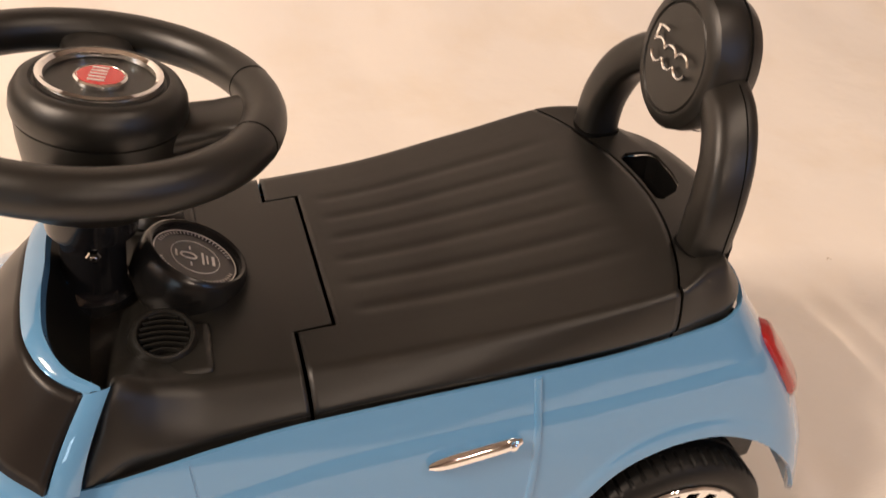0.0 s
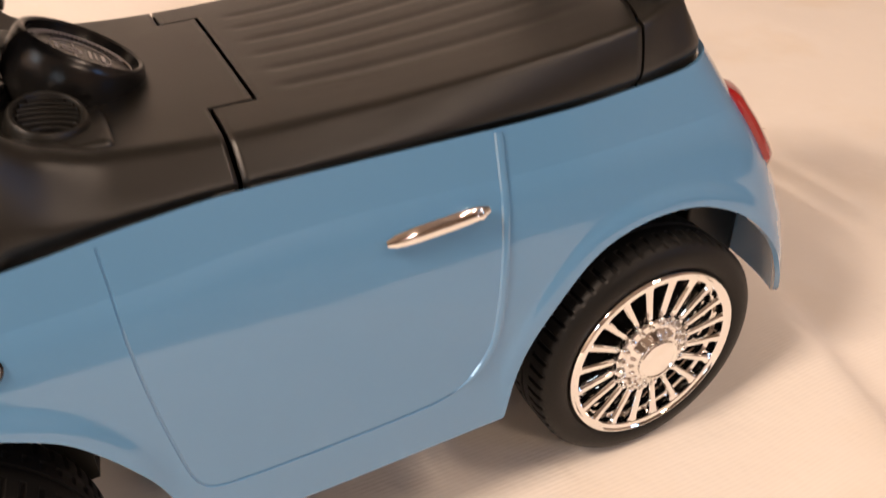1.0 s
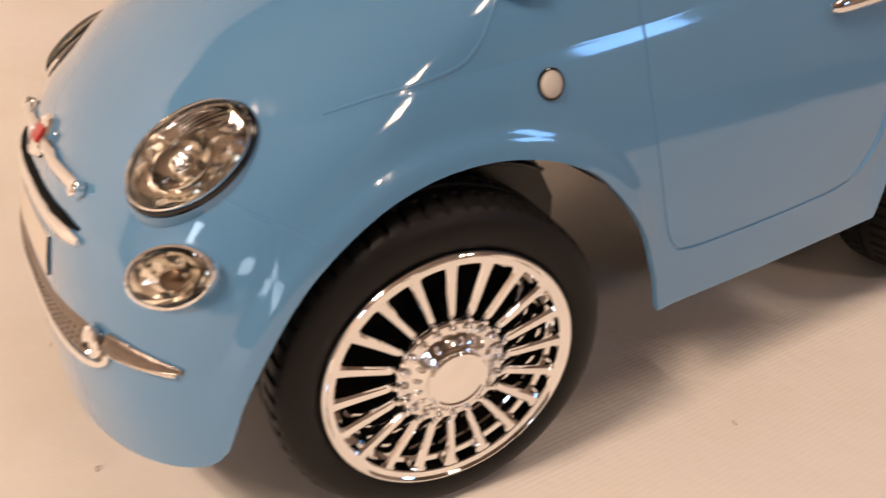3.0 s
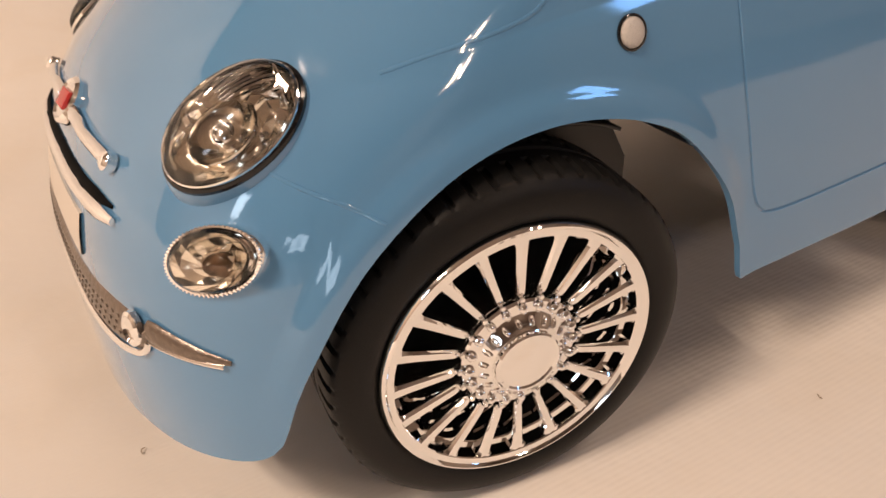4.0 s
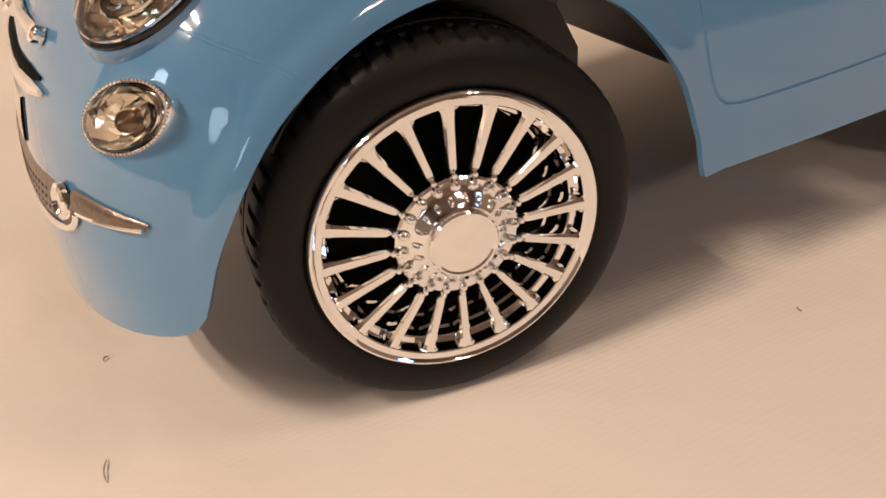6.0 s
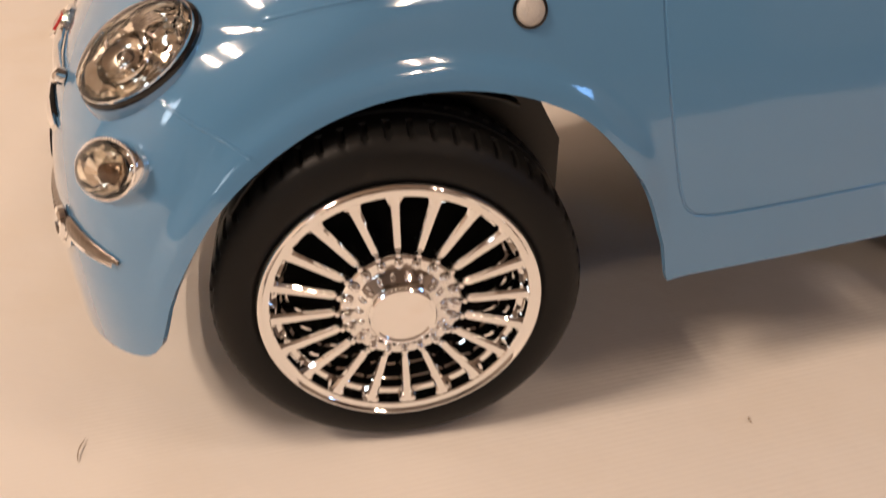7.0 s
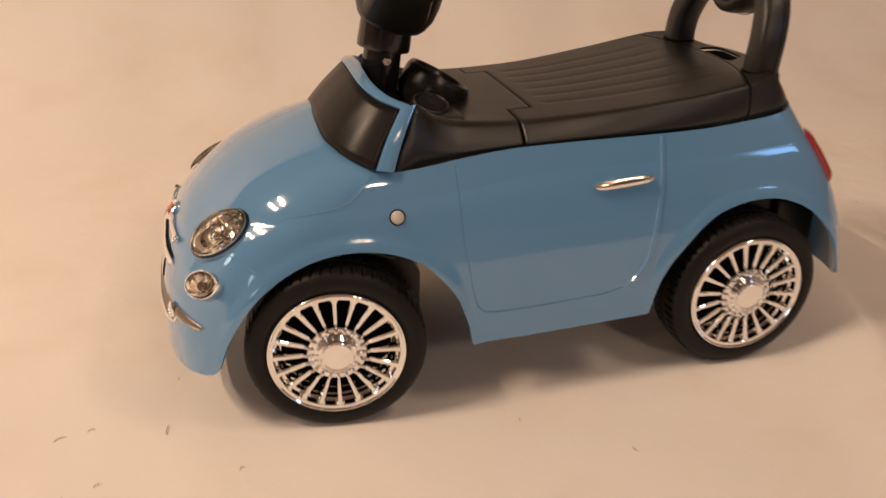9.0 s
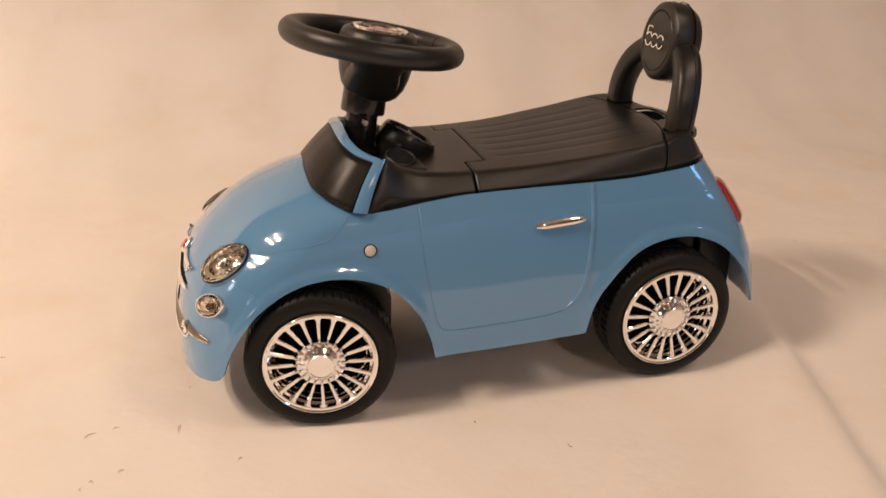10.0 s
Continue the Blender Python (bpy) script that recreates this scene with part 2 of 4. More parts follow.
NOSE_Z = (0.03, 0.05, 0.075, 0.103, 0.130, 0.150, 0.169, 0.185, 0.206, 0.226, 0.245, 0.257, 0.265, 0.275)
NOSE_X = (-0.1335, -0.1335, -0.1335, -0.1315, -0.127, -0.1208, -0.112, -0.1005, -0.0790, -0.0510, -0.0050, 0.0260, 0.0485, 0.085)


NOSE = faired(profile(NOSE_Z, NOSE_X), 45)
TAIL = profile((0.05, 0.087, 0.105, 0.13, 0.153, 0.18, 0.214, 0.239, 0.25), (0.534, 0.5325, 0.5310, 0.5272, 0.5195, 0.505, 0.482, 0.466, 0.459))
CREASE = profile((-0.06, -0.032, -0.012, 0.010, 0.048, 0.075, 0.104, 0.138, 0.164, 0.190, 0.232, 0.277, 0.330, 0.386, 0.45), (0.1853, 0.1904, 0.1948, 0.1976, 0.2007, 0.2023, 0.2040, 0.2066, 0.2096, 0.2118, 0.2130, 0.2126, 0.2117, 0.2132, 0.2165))
BELT = profile((0.06, 0.066, 0.094, 0.135, 0.176, 0.244, 0.307, 0.347, 0.394, 0.418, 0.442, 0.47), (0.2225, 0.2235, 0.2265, 0.2315, 0.2345, 0.2352, 0.2353, 0.236, 0.2395, 0.242, 0.246, 0.249))


def nose_x(z):
    return lerp(z, *NOSE)


def tail_x(z):
    return lerp(z, *TAIL)


def crease_z(x):
    return lerp(x, *CREASE)


def side_y(x, z):
    """Half the body's width at x and z."""
    w = half_width(z, x)
    ln = lerp(z, (0.10, 0.20, 0.224, 0.26), (0.098, 0.100, 0.108, 0.124))
    u = min(max((x - nose_x(z)) / ln, 0), 1)
    p = lerp(z, (0.15, 0.19), (2.8, 2.0))
    n = max(1 - (1 - u) ** p, 0) ** (1 / p)
    v = min(max((tail_x(z) - x) / lerp(z, (0.15, 0.20), (0.060, 0.046)), 0), 1)
    r = max(1 - (1 - v) ** 3, 0) ** (1 / 3)
    c = crease_z(x)
    step = 0.0011 * (min(max((z - c) / 0.013 + 1, 0), 1) ** 2 - sstep(z, c + 0.002, c + 0.050)) * sstep(x, -0.068, -0.040)
    flare = 0.0
    if z < 0.21 and (-0.10 < x < 0.14 or 0.285 < x < 0.53):
        k = sstep(x, -0.10, -0.07) * (1 - sstep(x, 0.108, 0.127)) if x < 0.2 else sstep(x, 0.288, 0.305) * (1 - sstep(x, 0.49, 0.53))
        gap = math.sqrt(float(np.min((ARCH[:, 0] - x) ** 2 + (ARCH[:, 1] - z) ** 2)))
        flare = (0.0024 if x < 0.2 else 0.0016) * k * (1 - sstep(gap, 0.005, 0.0135))
    return w * n * r - step * n * r + flare


def skin(x, z, s=-1, lift=0.0):
    """A point of the body's side, and its outward normal."""
    e = 0.0015
    p = Vector((x, s * side_y(x, z), z))
    dx = Vector((2 * e, s * (side_y(x + e, z) - side_y(x - e, z)), 0))
    dz = Vector((0, s * (side_y(x, z + e) - side_y(x, z - e)), 2 * e))
    n = dx.cross(dz).normalized()
    if n.y * s < 0:
        n = -n
    return p + n * lift, n


EDGE = ((-0.1335, 0.060), (-0.122, 0.0605), (-0.108, 0.0625), (-0.097, 0.0650), (-0.0915, 0.0690), (-0.0880, 0.0745), (-0.0800, 0.0960), (-0.0673, 0.1175), (-0.0544, 0.1338),
        (-0.0402, 0.1457), (-0.0241, 0.1553), (-0.0083, 0.1615), (0.0098, 0.1653), (0.0300, 0.1660), (0.0500, 0.1632), (0.0700, 0.1567), (0.0900, 0.1445), (0.1127, 0.1160),
        (0.1240, 0.0860), (0.1270, 0.0672), (0.136, 0.0684), (0.200, 0.0692), (0.290, 0.0722), (0.2965, 0.0732), (0.3035, 0.0985), (0.314, 0.118), (0.334, 0.1400),
        (0.352, 0.1560), (0.370, 0.1652), (0.395, 0.1706), (0.420, 0.1703), (0.4385, 0.1655), (0.4575, 0.1562), (0.4735, 0.1428), (0.4880, 0.1255), (0.4990, 0.1045), (0.5075, 0.0865), (0.514, 0.076), (0.5325, 0.070))


def edge_z(x):
    return lerp(x, [p[0] for p in EDGE_S], [p[1] for p in EDGE_S])


EDGE_S = [(p.x, p.z) for p in catmull([(a, 0, b) for a, b in EDGE[:19]], 5)] + list(EDGE[19:23]) + [(p.x, p.z) for p in catmull([(a, 0, b) for a, b in EDGE[23:]], 5)]
ARCH = np.array([(x, z) for x, z in EDGE_S if -0.0885 < x < 0.126 or 0.297 < x < 0.512])


def belt_z(x):
    return lerp(x, *BELT)


def hood_top(x):
    k = int(np.max(np.nonzero(NOSE[1] <= NOSE[1].min() + 3e-4)))
    return float(np.interp(x, NOSE[1][k:], NOSE[0][k:]))


LEANT = set()


def lean(ob, k=0.020):
    """The nose is a little narrower than the cabin: draws its far half in, fading out behind the windscreen."""
    for v in ob.data.vertices:
        r = min(max((v.co.y + 0.09) / 0.2, 0.0), 1.15)
        v.co.y -= k * r * (1 - sstep(v.co.x, 0.06, 0.24))
    LEANT.add(ob.name)
    return ob


car = tagged(new("ride_on_car"), "sky-blue plastic ride-on toy car on white cloth", "toy car")

# body shell
xs = [-0.1335 + 0.045 * (i / 22) ** 1.7 for i in range(23)]
xs += list(np.arange(-0.086, 0.112, 0.004)) + list(np.arange(0.112, 0.1285, 0.0012)) + list(np.arange(0.131, 0.293, 0.006))
xs += list(np.arange(0.2945, 0.306, 0.0012)) + list(np.arange(0.307, 0.48, 0.004)) + list(np.arange(0.483, 0.5290, 0.0025)) + [0.5305, 0.5317]
LOW, UPP = 46, 30
JOIN = 0.0655


def top_z(x):
    if x <= JOIN:
        return hood_top(x)
    z = belt_z(x)
    if x > 0.455:
        z = float(np.interp(-x, (-0.5320, -0.5272, -0.5195, -0.505, -0.482, -0.466, -0.459, -0.455), (0.095, 0.13, 0.153, 0.18, 0.214, 0.239, 0.2472, 0.2476)))
    return z


SPLIT = (belt_z(JOIN) - edge_z(JOIN)) / (hood_top(JOIN) - edge_z(JOIN))


def closer(zs, x, n):
    """Heights for n rows of faces, set closer together round the crease."""
    z = np.array(zs)
    gain = 7.0 * sstep(x, -0.085, -0.055) * np.exp(-((z - crease_z(x) + 0.002) / 0.0065) ** 2)
    total = np.concatenate(([0.0], np.cumsum(1 + 0.5 * (gain[1:] + gain[:-1]))))
    return [float(v) for v in np.interp(np.linspace(0, total[-1], n + 1), total, z)]


def column(x, s, hood):
    a, b = edge_z(x), hood_top(x) if hood else top_z(max(x, JOIN + 1e-6))
    zs = closer([a + (b - a) * (SPLIT if hood else 1) * i / 300 for i in range(301)], x, LOW)
    if hood:
        zs += closer([a + (b - a) * (SPLIT + (1 - SPLIT) * (1 - (1 - i / 300) ** 1.8)) for i in range(301)], x, UPP)[1:]
    return [Vector((x, s * max(side_y(x, z), 0.0), z)) for z in zs]


def shell(s):
    bm = bmesh.new()
    sheet([column(x, s, True) for x in [x for x in xs if x < JOIN - 0.001] + [JOIN]], bm)
    sheet([column(x, s, False) for x in [JOIN] + [x for x in xs if x > JOIN + 0.001]], bm)
    return bm


bm = shell(-1)
other = shell(1)
tmp = bpy.data.meshes.new("tmp")
other.to_mesh(tmp)
other.free()
bm.from_mesh(tmp)
bpy.data.meshes.remove(tmp)
bmesh.ops.remove_doubles(bm, verts=bm.verts, dist=0.0004)
bmesh.ops.dissolve_degenerate(bm, dist=0.0001, edges=bm.edges)
shell_ob = solid(lean(part("body_shell", bm, BLUE, car, "glossy sky-blue moulded plastic body")), 0.0032)


def cut(ob, bm):
    """Takes the shape bm out of ob's solid mesh."""
    me = bpy.data.meshes.new("cutter")
    bmesh.ops.recalc_face_normals(bm, faces=bm.faces)
    bm.to_mesh(me)
    bm.free()
    tool = new("cutter", me)
    mod = ob.modifiers.new("hole", "BOOLEAN")
    mod.operation, mod.object, mod.solver = "DIFFERENCE", tool, "EXACT"
    made = bpy.data.meshes.new_from_object(ob.evaluated_get(bpy.context.evaluated_depsgraph_get()))
    ob.modifiers.clear()
    made.materials.clear()
    made.materials.append(ob.data.materials[0])
    for f in made.polygons:
        f.material_index = 0
    made.set_sharp_from_angle(angle=radians(30))
    ob.data = made
    bpy.data.objects.remove(tool)
    bpy.data.meshes.remove(me)


def groove(xz, radius, s, n=8):
    """Cuts a joint line into the body's side."""
    line = [skin(p.x, p.z, s, 0.0001) for p in catmull([(x, 0, z) for x, z in xz], n)]
    bm = tube([p for p, _ in line], radius, 8, flat=0.9, up=[q for _, q in line])
    for v in bm.verts:
        r = min(max((v.co.y + 0.09) / 0.2, 0.0), 1.15)
        v.co.y -= 0.020 * r * (1 - sstep(v.co.x, 0.06, 0.24))
    cut(shell_ob, bm)


def seam(name, xz, radius, s, mat=BLUE, lift=-0.0005, n=8, flat=0.8, run=0):
    pts = catmull([(x, 0, z) for x, z in xz], n)
    line = [skin(p.x, p.z, s, lift) for p in pts]
    return lean(part(name, tube([p for p, _ in line], radius, 8, flat=flat, up=[q for _, q in line], taper=[sstep(i + 1, 0, run + 1) if run else 1 for i in range(len(line))]), mat, car))


for s in (-1, 1):
    groove(((0.1178, 0.2262), (0.1185, 0.209), (0.1195, 0.181), (0.1225, 0.152), (0.1275, 0.121), (0.1305, 0.1080), (0.1345, 0.1010), (0.1415, 0.0977), (0.160, 0.0967), (0.208, 0.0977), (0.250, 0.1000), (0.268, 0.1033)), 0.0008, s)
    seam("door_edge_bead", ((0.262, 0.1020), (0.276, 0.107), (0.2885, 0.1195), (0.295, 0.134), (0.3015, 0.168), (0.3055, 0.203), (0.307, 0.2335)), 0.0024, s, lift=0.0, flat=0.66, run=14)


for s in (-1, 1):
    seam("bumper_joint", ((-0.0735, 0.1703), (-0.0640, 0.1645), (-0.0545, 0.1593), (-0.0465, 0.1540), (-0.0420, 0.1508)), 0.0009, s, lift=-0.0004)
    seam("hood_edge_line", ((0.0475, 0.2230), (0.0415, 0.2168), (0.0355, 0.2102), (0.0260, 0.2036), (0.0120, 0.2004), (-0.0120, 0.1970), (-0.0300, 0.1930)), 0.0009, s, lift=-0.0003)

# windscreen and its frame
G = [Vector(p) for p in ((0.0498, -0.1207, 0.2272), (0.0300, -0.1030, 0.2350), (0.0180, -0.0760, 0.2415), (0.0148, -0.0400, 0.2480), (0.0150, 0.0, 0.2500))]
H = [Vector(p) for p in ((0.0770, -0.1010, 0.2692), (0.0615, -0.0885, 0.2743), (0.0520, -0.0640, 0.2800), (0.0492, -0.0320, 0.2832), (0.0490, 0.0, 0.2840))]


def mirrored(points):
    return list(points) + [Vector((p.x, -p.y, p.z)) for p in reversed(points[:-1])]


low, high = catmull(mirrored(G), 6), catmull(mirrored(H), 6)
rows = []
for k in range(9):
    q = k / 8
    rows.append([a.lerp(b, q) + Vector((-0.0012 * math.sin(math.pi * q), 0, 0.0008 * math.sin(math.pi * q))) for a, b in zip(low, high)])
solid(lean(part("windscreen", sheet(rows), GLASS_BLACK, car, "black glossy moulded windscreen"), 0.047), 0.003, 0)
high = [high[0] + Vector((0.0006, -0.0016, -0.0014))] + high + [high[-1] + Vector((0.0006, 0.0016, -0.0014))]
outer = [p + Vector((0.0105, 0, 0.0058)) * (1 - 0.30 * abs(p.y) / 0.1) for p in high]
lip = [p + Vector((-0.001, 0, 0.0022)) for p in high]
inner = [p + Vector((0.0015, 0, -0.006)) for p in outer]
under = [p + Vector((0.001, 0, -0.006)) for p in high]
lean(part("windscreen_top_rail", sheet([under, high, lip, [a.lerp(b, 0.5) + Vector((0, 0, 0.0014)) for a, b in zip(lip, outer)], outer, inner]), BLUE, car), 0.040)
cowl = [[p + Vector((0.0006, 0, -0.0030)) for p in outer], [Vector((p.x + 0.006, p.y * 0.985, p.z - 0.020)) for p in outer], [Vector((max(p.x + 0.014, 0.078), p.y * 0.95, 0.2405)) for p in outer]]
lean(part("dash_cowl", sheet(cowl), BLACK, car, "black cowl behind the windscreen rail"), 0.040)
for s in (-1, 1):
    def flip(v):
        return Vector((v[0], -s * v[1], v[2]))
    a0, a1 = flip((0.0512, -0.1212, 0.2272)), flip((0.0772, -0.1012, 0.2715))
    b0, b1 = flip((0.0655, -0.1225, 0.2250)), flip((0.0895, -0.1015, 0.2735))
    rows = []
    for k in range(11):
        q = k / 10
        bow = Vector((-0.002, s * 0.0018, 0)) * math.sin(math.pi * q)
        a, b = a0.lerp(a1, q) + bow, b0.lerp(b1, q) + bow
        out = Vector((0, s * 0.0026, 0.0008))
        rows.append([a - out * 1.2, a + out * 0.6, a.lerp(b, 0.2) + out, a.lerp(b, 0.8) + out, b + out * 0.6, b - out * 1.6])
    lean(part("windscreen_pillar", sheet(rows), BLUE, car))


# storage box under the seat, seen through the wheel arches
part("rear_box", box(0.4785, 0, 0.1125, 0.048, 0.200, 0.075, 0.006), BLACK, car, "black inner panel behind the axle")
part("storage_box", box(0.325, 0, 0.1485, 0.270, 0.186, 0.148, 0.008), BLACK, car, "black storage box under the seat")

# ---- black upper deck ----
RIDGE_X = (0.066, 0.078, 0.090, 0.108, 0.132, 0.180, 0.234, 0.328, 0.392, 0.420, 0.446, 0.462)
RIDGE_Y = profile(RIDGE_X, (0.1215, 0.1112, 0.0995, 0.0945, 0.0920, 0.0935, 0.0960, 0.1065, 0.1110, 0.1000, 0.092, 0.086))
RIDGE_Z = profile(RIDGE_X, (0.2245, 0.2480, 0.2715, 0.2600, 0.2525, 0.2505, 0.2520, 0.2610, 0.2705, 0.2755, 0.2750, 0.262))
MIDDLE_Z = profile((0.066, 0.10, 0.132, 0.20, 0.25, 0.30, 0.35, 0.40, 0.43, 0.462, 0.478), (0.2500, 0.2500, 0.2505, 0.2525, 0.2540, 0.2580, 0.2635, 0.2695, 0.2700, 0.2685, 0.2610))


def ridge(x):
    """Half-width and height of the deck's upper edge."""
    return lerp(x, *RIDGE_Y), lerp(x, *RIDGE_Z)


def middle_z(x):
    return lerp(x, *MIDDLE_Z)


FLAT = [i / 60 for i in range(60)] + [0.9999]
FLAT = sorted(set(FLAT + [0.711, 0.716, 0.732, 0.737]))


def deck_section(x, fs, ribs=0.0):
    """Right half from the middle outwards: the flat, the rounded edge and the skirt."""
    yc, zc = ridge(x)
    zm = middle_z(x)
    zb = belt_z(min(x, 0.46)) - 0.006
    yb = side_y(min(x, 0.452), belt_z(min(x, 0.452))) - 0.0030
    yc = min(yc, yb - 0.001)
    out = []
    for f in fs:
        y = yc * f * 0.955
        z = zm + (zc - zm) * f ** 3
        if ribs:
            z -= ribs * (0.5 - 0.5 * math.cos(2 * math.pi * f * 4.0)) ** 3 * (1 - sstep(f, 0.78, 0.84))
        out.append((y, z))
    a, c = Vector((yc * 0.955, zc)), Vector((yc + (yb - yc) * 0.20, zc - (zc - zb) * 0.10))
    top = Vector((yc, zc))
    for k in range(1, 6):
        t = k / 5
        p = a * (1 - t) ** 2 + top * 2 * t * (1 - t) + c * t * t
        out.append((p.x, p.y))
    for k in range(1, 13):
        t = k / 12
        p = c.lerp(Vector((yb, zb)), t)
        out.append((p.x + 0.002 * math.sin(math.pi * t) - 0.0030 * sstep(t, 0.68, 0.86), p.y))
    return out


def deck(name, x0, x1, n, ribs, label, mat=BLACK):
    """x0 and x1 give the ends, as functions of the fraction across and of the skirt flag."""
    count = len(deck_section(0.2, FLAT))
    grid = []
    for k in range(n + 1):
        row = []
        for i in range(count):
            f = FLAT[i] if i < len(FLAT) else 1.5
            a, b = x0(f), x1(f)
            x = a + (b - a) * k / n
            amount = ribs * sstep(x, 0.214, 0.224) * (1 - sstep(x, 0.355, 0.40)) if ribs else 0.0
            y, z = deck_section(x, FLAT, amount)[i]
            lean = 0.75 * max(z - belt_z(min(x, 0.46)), 0) * sstep(x, 0.425, 0.4585) * min(f, 1.0) ** 2
            row.append(Vector((x - lean, y, z)))
        grid.append([Vector((p.x, -p.y, p.z)) for p in reversed(row[1:])] + row)
    return solid(part(name, sheet(grid), mat, car, label, angle=50), 0.0025)


def joint_front(f, edge=0.7255):
    return 0.2035 if f < edge else 0.1820


def joint_rear(f):
    return 0.4235 - 0.0295 * min(f, 1.0) ** 2.2


deck("dashboard", lambda f: 0.0665, lambda f: joint_front(f, 0.714) - 0.0011, 44, 0, "matte black plastic dashboard deck")
deck("seat", lambda f: joint_front(f, 0.735) + 0.0011, lambda f: joint_rear(f) - 0.0009, 60, 0.0007, "matte black plastic seat with moulded ribs")
rear = deck("rear_deck", lambda f: joint_rear(f) + 0.0009, lambda f: 0.4585 + 0.0185 * (1 - f * f) if f <= 1 else 0.4515, 24, 0, "matte black plastic deck behind the seat")


SLOT = ((0.4262, 0.0275), (0.4275, 0.0020), (0.4262, -0.0195), (0.4300, -0.0225), (0.4420, -0.0165), (0.4490, -0.0080), (0.4515, 0.0030), (0.4525, 0.0250), (0.4490, 0.0310), (0.4320, 0.0320))


def slot_loop(z, grow=0.0):
    return [Vector((0.439 + (x - 0.439) * (1 + grow), 0.005 + (y - 0.005) * (1 + grow), z)) for x, y in SLOT]


bm = sheet([slot_loop(0.255, 0.07), slot_loop(0.285, 0.07)], wrap=True)
bmesh.ops.holes_fill(bm, edges=[e for e in bm.edges if e.is_boundary])
cut(rear, bm)
bm = sheet([slot_loop(0.2662, 0.10), slot_loop(0.2485, 0.0)], wrap=True)
bmesh.ops.holes_fill(bm, edges=[e for e in bm.edges if e.is_boundary and e.verts[0].co.z < 0.25])
part("hand_hold", bm, DARK, car, "dark hand-hold slot behind the seat", angle=20)
# Near-black sheet added below the deck, standing in for shade in its joints.
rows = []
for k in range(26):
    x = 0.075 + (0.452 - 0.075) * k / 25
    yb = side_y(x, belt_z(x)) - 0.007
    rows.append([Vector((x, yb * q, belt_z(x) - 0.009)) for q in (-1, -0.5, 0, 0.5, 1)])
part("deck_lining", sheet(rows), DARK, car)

# ---- head rest ----
disc = pose(0.433, 0, 0.3575, 0, -82, 0)


def bar(points, wide, deep, ups, power=0.62, n=32):
    """A bar of rounded-square section along points; ups point towards its deep sides."""
    rows = []
    for i, p in enumerate(points):
        d = (points[min(i + 1, len(points) - 1)] - points[max(i - 1, 0)]).normalized()
        e = d.cross(ups[i]).normalized()
        u = e.cross(d).normalized()
        ring = []
        for j in range(n):
            c, q = math.cos(2 * math.pi * j / n), math.sin(2 * math.pi * j / n)
            ring.append(p + e * wide * math.copysign(abs(c) ** power, c) + u * deep * math.copysign(abs(q) ** power, q))
        rows.append(ring)
    bm = sheet(rows, wrap=True)
    bmesh.ops.holes_fill(bm, edges=[e for e in bm.edges if e.is_boundary])
    return bm


for s in (-1, 1):
    k = 1.0 if s < 0 else 0.925
    pts = catmull([(0.4255, k * s * 0.0765, 0.262), (0.4268, k * s * 0.0768, 0.285), (0.4300, k * s * 0.0745, 0.304), (0.4360, k * s * 0.0655, 0.325), (0.4430, k * s * 0.0490, 0.341), (0.4480, k * s * 0.028, 0.350)], 6)
    ups = [Vector((1, 0, 0.15))] * len(pts)
    post = part("headrest_post", bar(pts, 0.0130, 0.0146, ups), BLACK, car)
    line = []
    for i, p in enumerate(pts):
        d = (pts[min(i + 1, len(pts) - 1)] - pts[max(i - 1, 0)]).normalized()
        e = d.cross(Vector((1, 0, 0.15))).normalized()
        e = -e if e.y * s < 0 or (abs(e.y) < 0.3 and e.z < 0) else e
        line.append(p + e * 0.0129 + Vector((0.0052, 0, 0.0008)))
    part("moulding_seam", tube(line[2:-3], 0.00042, 6), DARK, post)
    foot = bar([pts[0], pts[0] + Vector((0.0007, 0, 0.0110))], 0.0142, 0.0152, ups[:2])
    part("post_socket", foot, DARK, car)
squash = Matrix.Diagonal((1.14, 1.02, 1.2, 1))
headrest = part("headrest_pad", lathe([(0, -0.030), (0.020, -0.0295), (0.033, -0.025), (0.0385, -0.016), (0.0395, -0.004), (0.0385, 0.003), (0.035, 0.0058), (0.0308, 0.0062), (0.0298, 0.0050), (0.0288, 0.0060), (0, 0.0068)], 64, m=disc @ squash @ pose(0, 0, -0.004)), BLACK, car, "round matte black head rest")


part("moulding_seam", lathe([(0.03945, -0.0150), (0.03995, -0.0147), (0.03995, -0.0139), (0.03945, -0.0136)], 72, m=disc @ squash @ pose(0, 0, -0.004)), DARK, headrest)


def on_disc(p, h=0.0046):
    return disc @ squash @ Vector((1.1 * p[1], -1.1 * p[0], h))


def arc(cx, r, a0, a1, n=14):
    return [(cx + r * math.cos(radians(a0 + (a1 - a0) * i / n)), r * 0.95 * math.sin(radians(a0 + (a1 - a0) * i / n))) for i in range(n + 1)]


out = disc.to_3x3() @ Vector((0, 0, 1))
top_line = arc(-0.0118, 0.0062, 150, 25) + arc(0.0, 0.0062, 155, 25) + arc(0.0118, 0.0062, 155, 20)
low_line = arc(-0.0118, 0.0062, -165, -25) + arc(0.0, 0.0062, -155, -25) + arc(0.0118, 0.0062, -155, -20)
for line in (top_line, low_line, [(-0.0172, 0.0030), (-0.0165, 0.0112), (-0.0120, 0.0118), (-0.0065, 0.0112)]):
    part("chrome_badge_line", tube([on_disc(p) for p in line], 0.0010, 8, up=[out] * len(line)), CHROME, headrest, "thin chrome badge line")

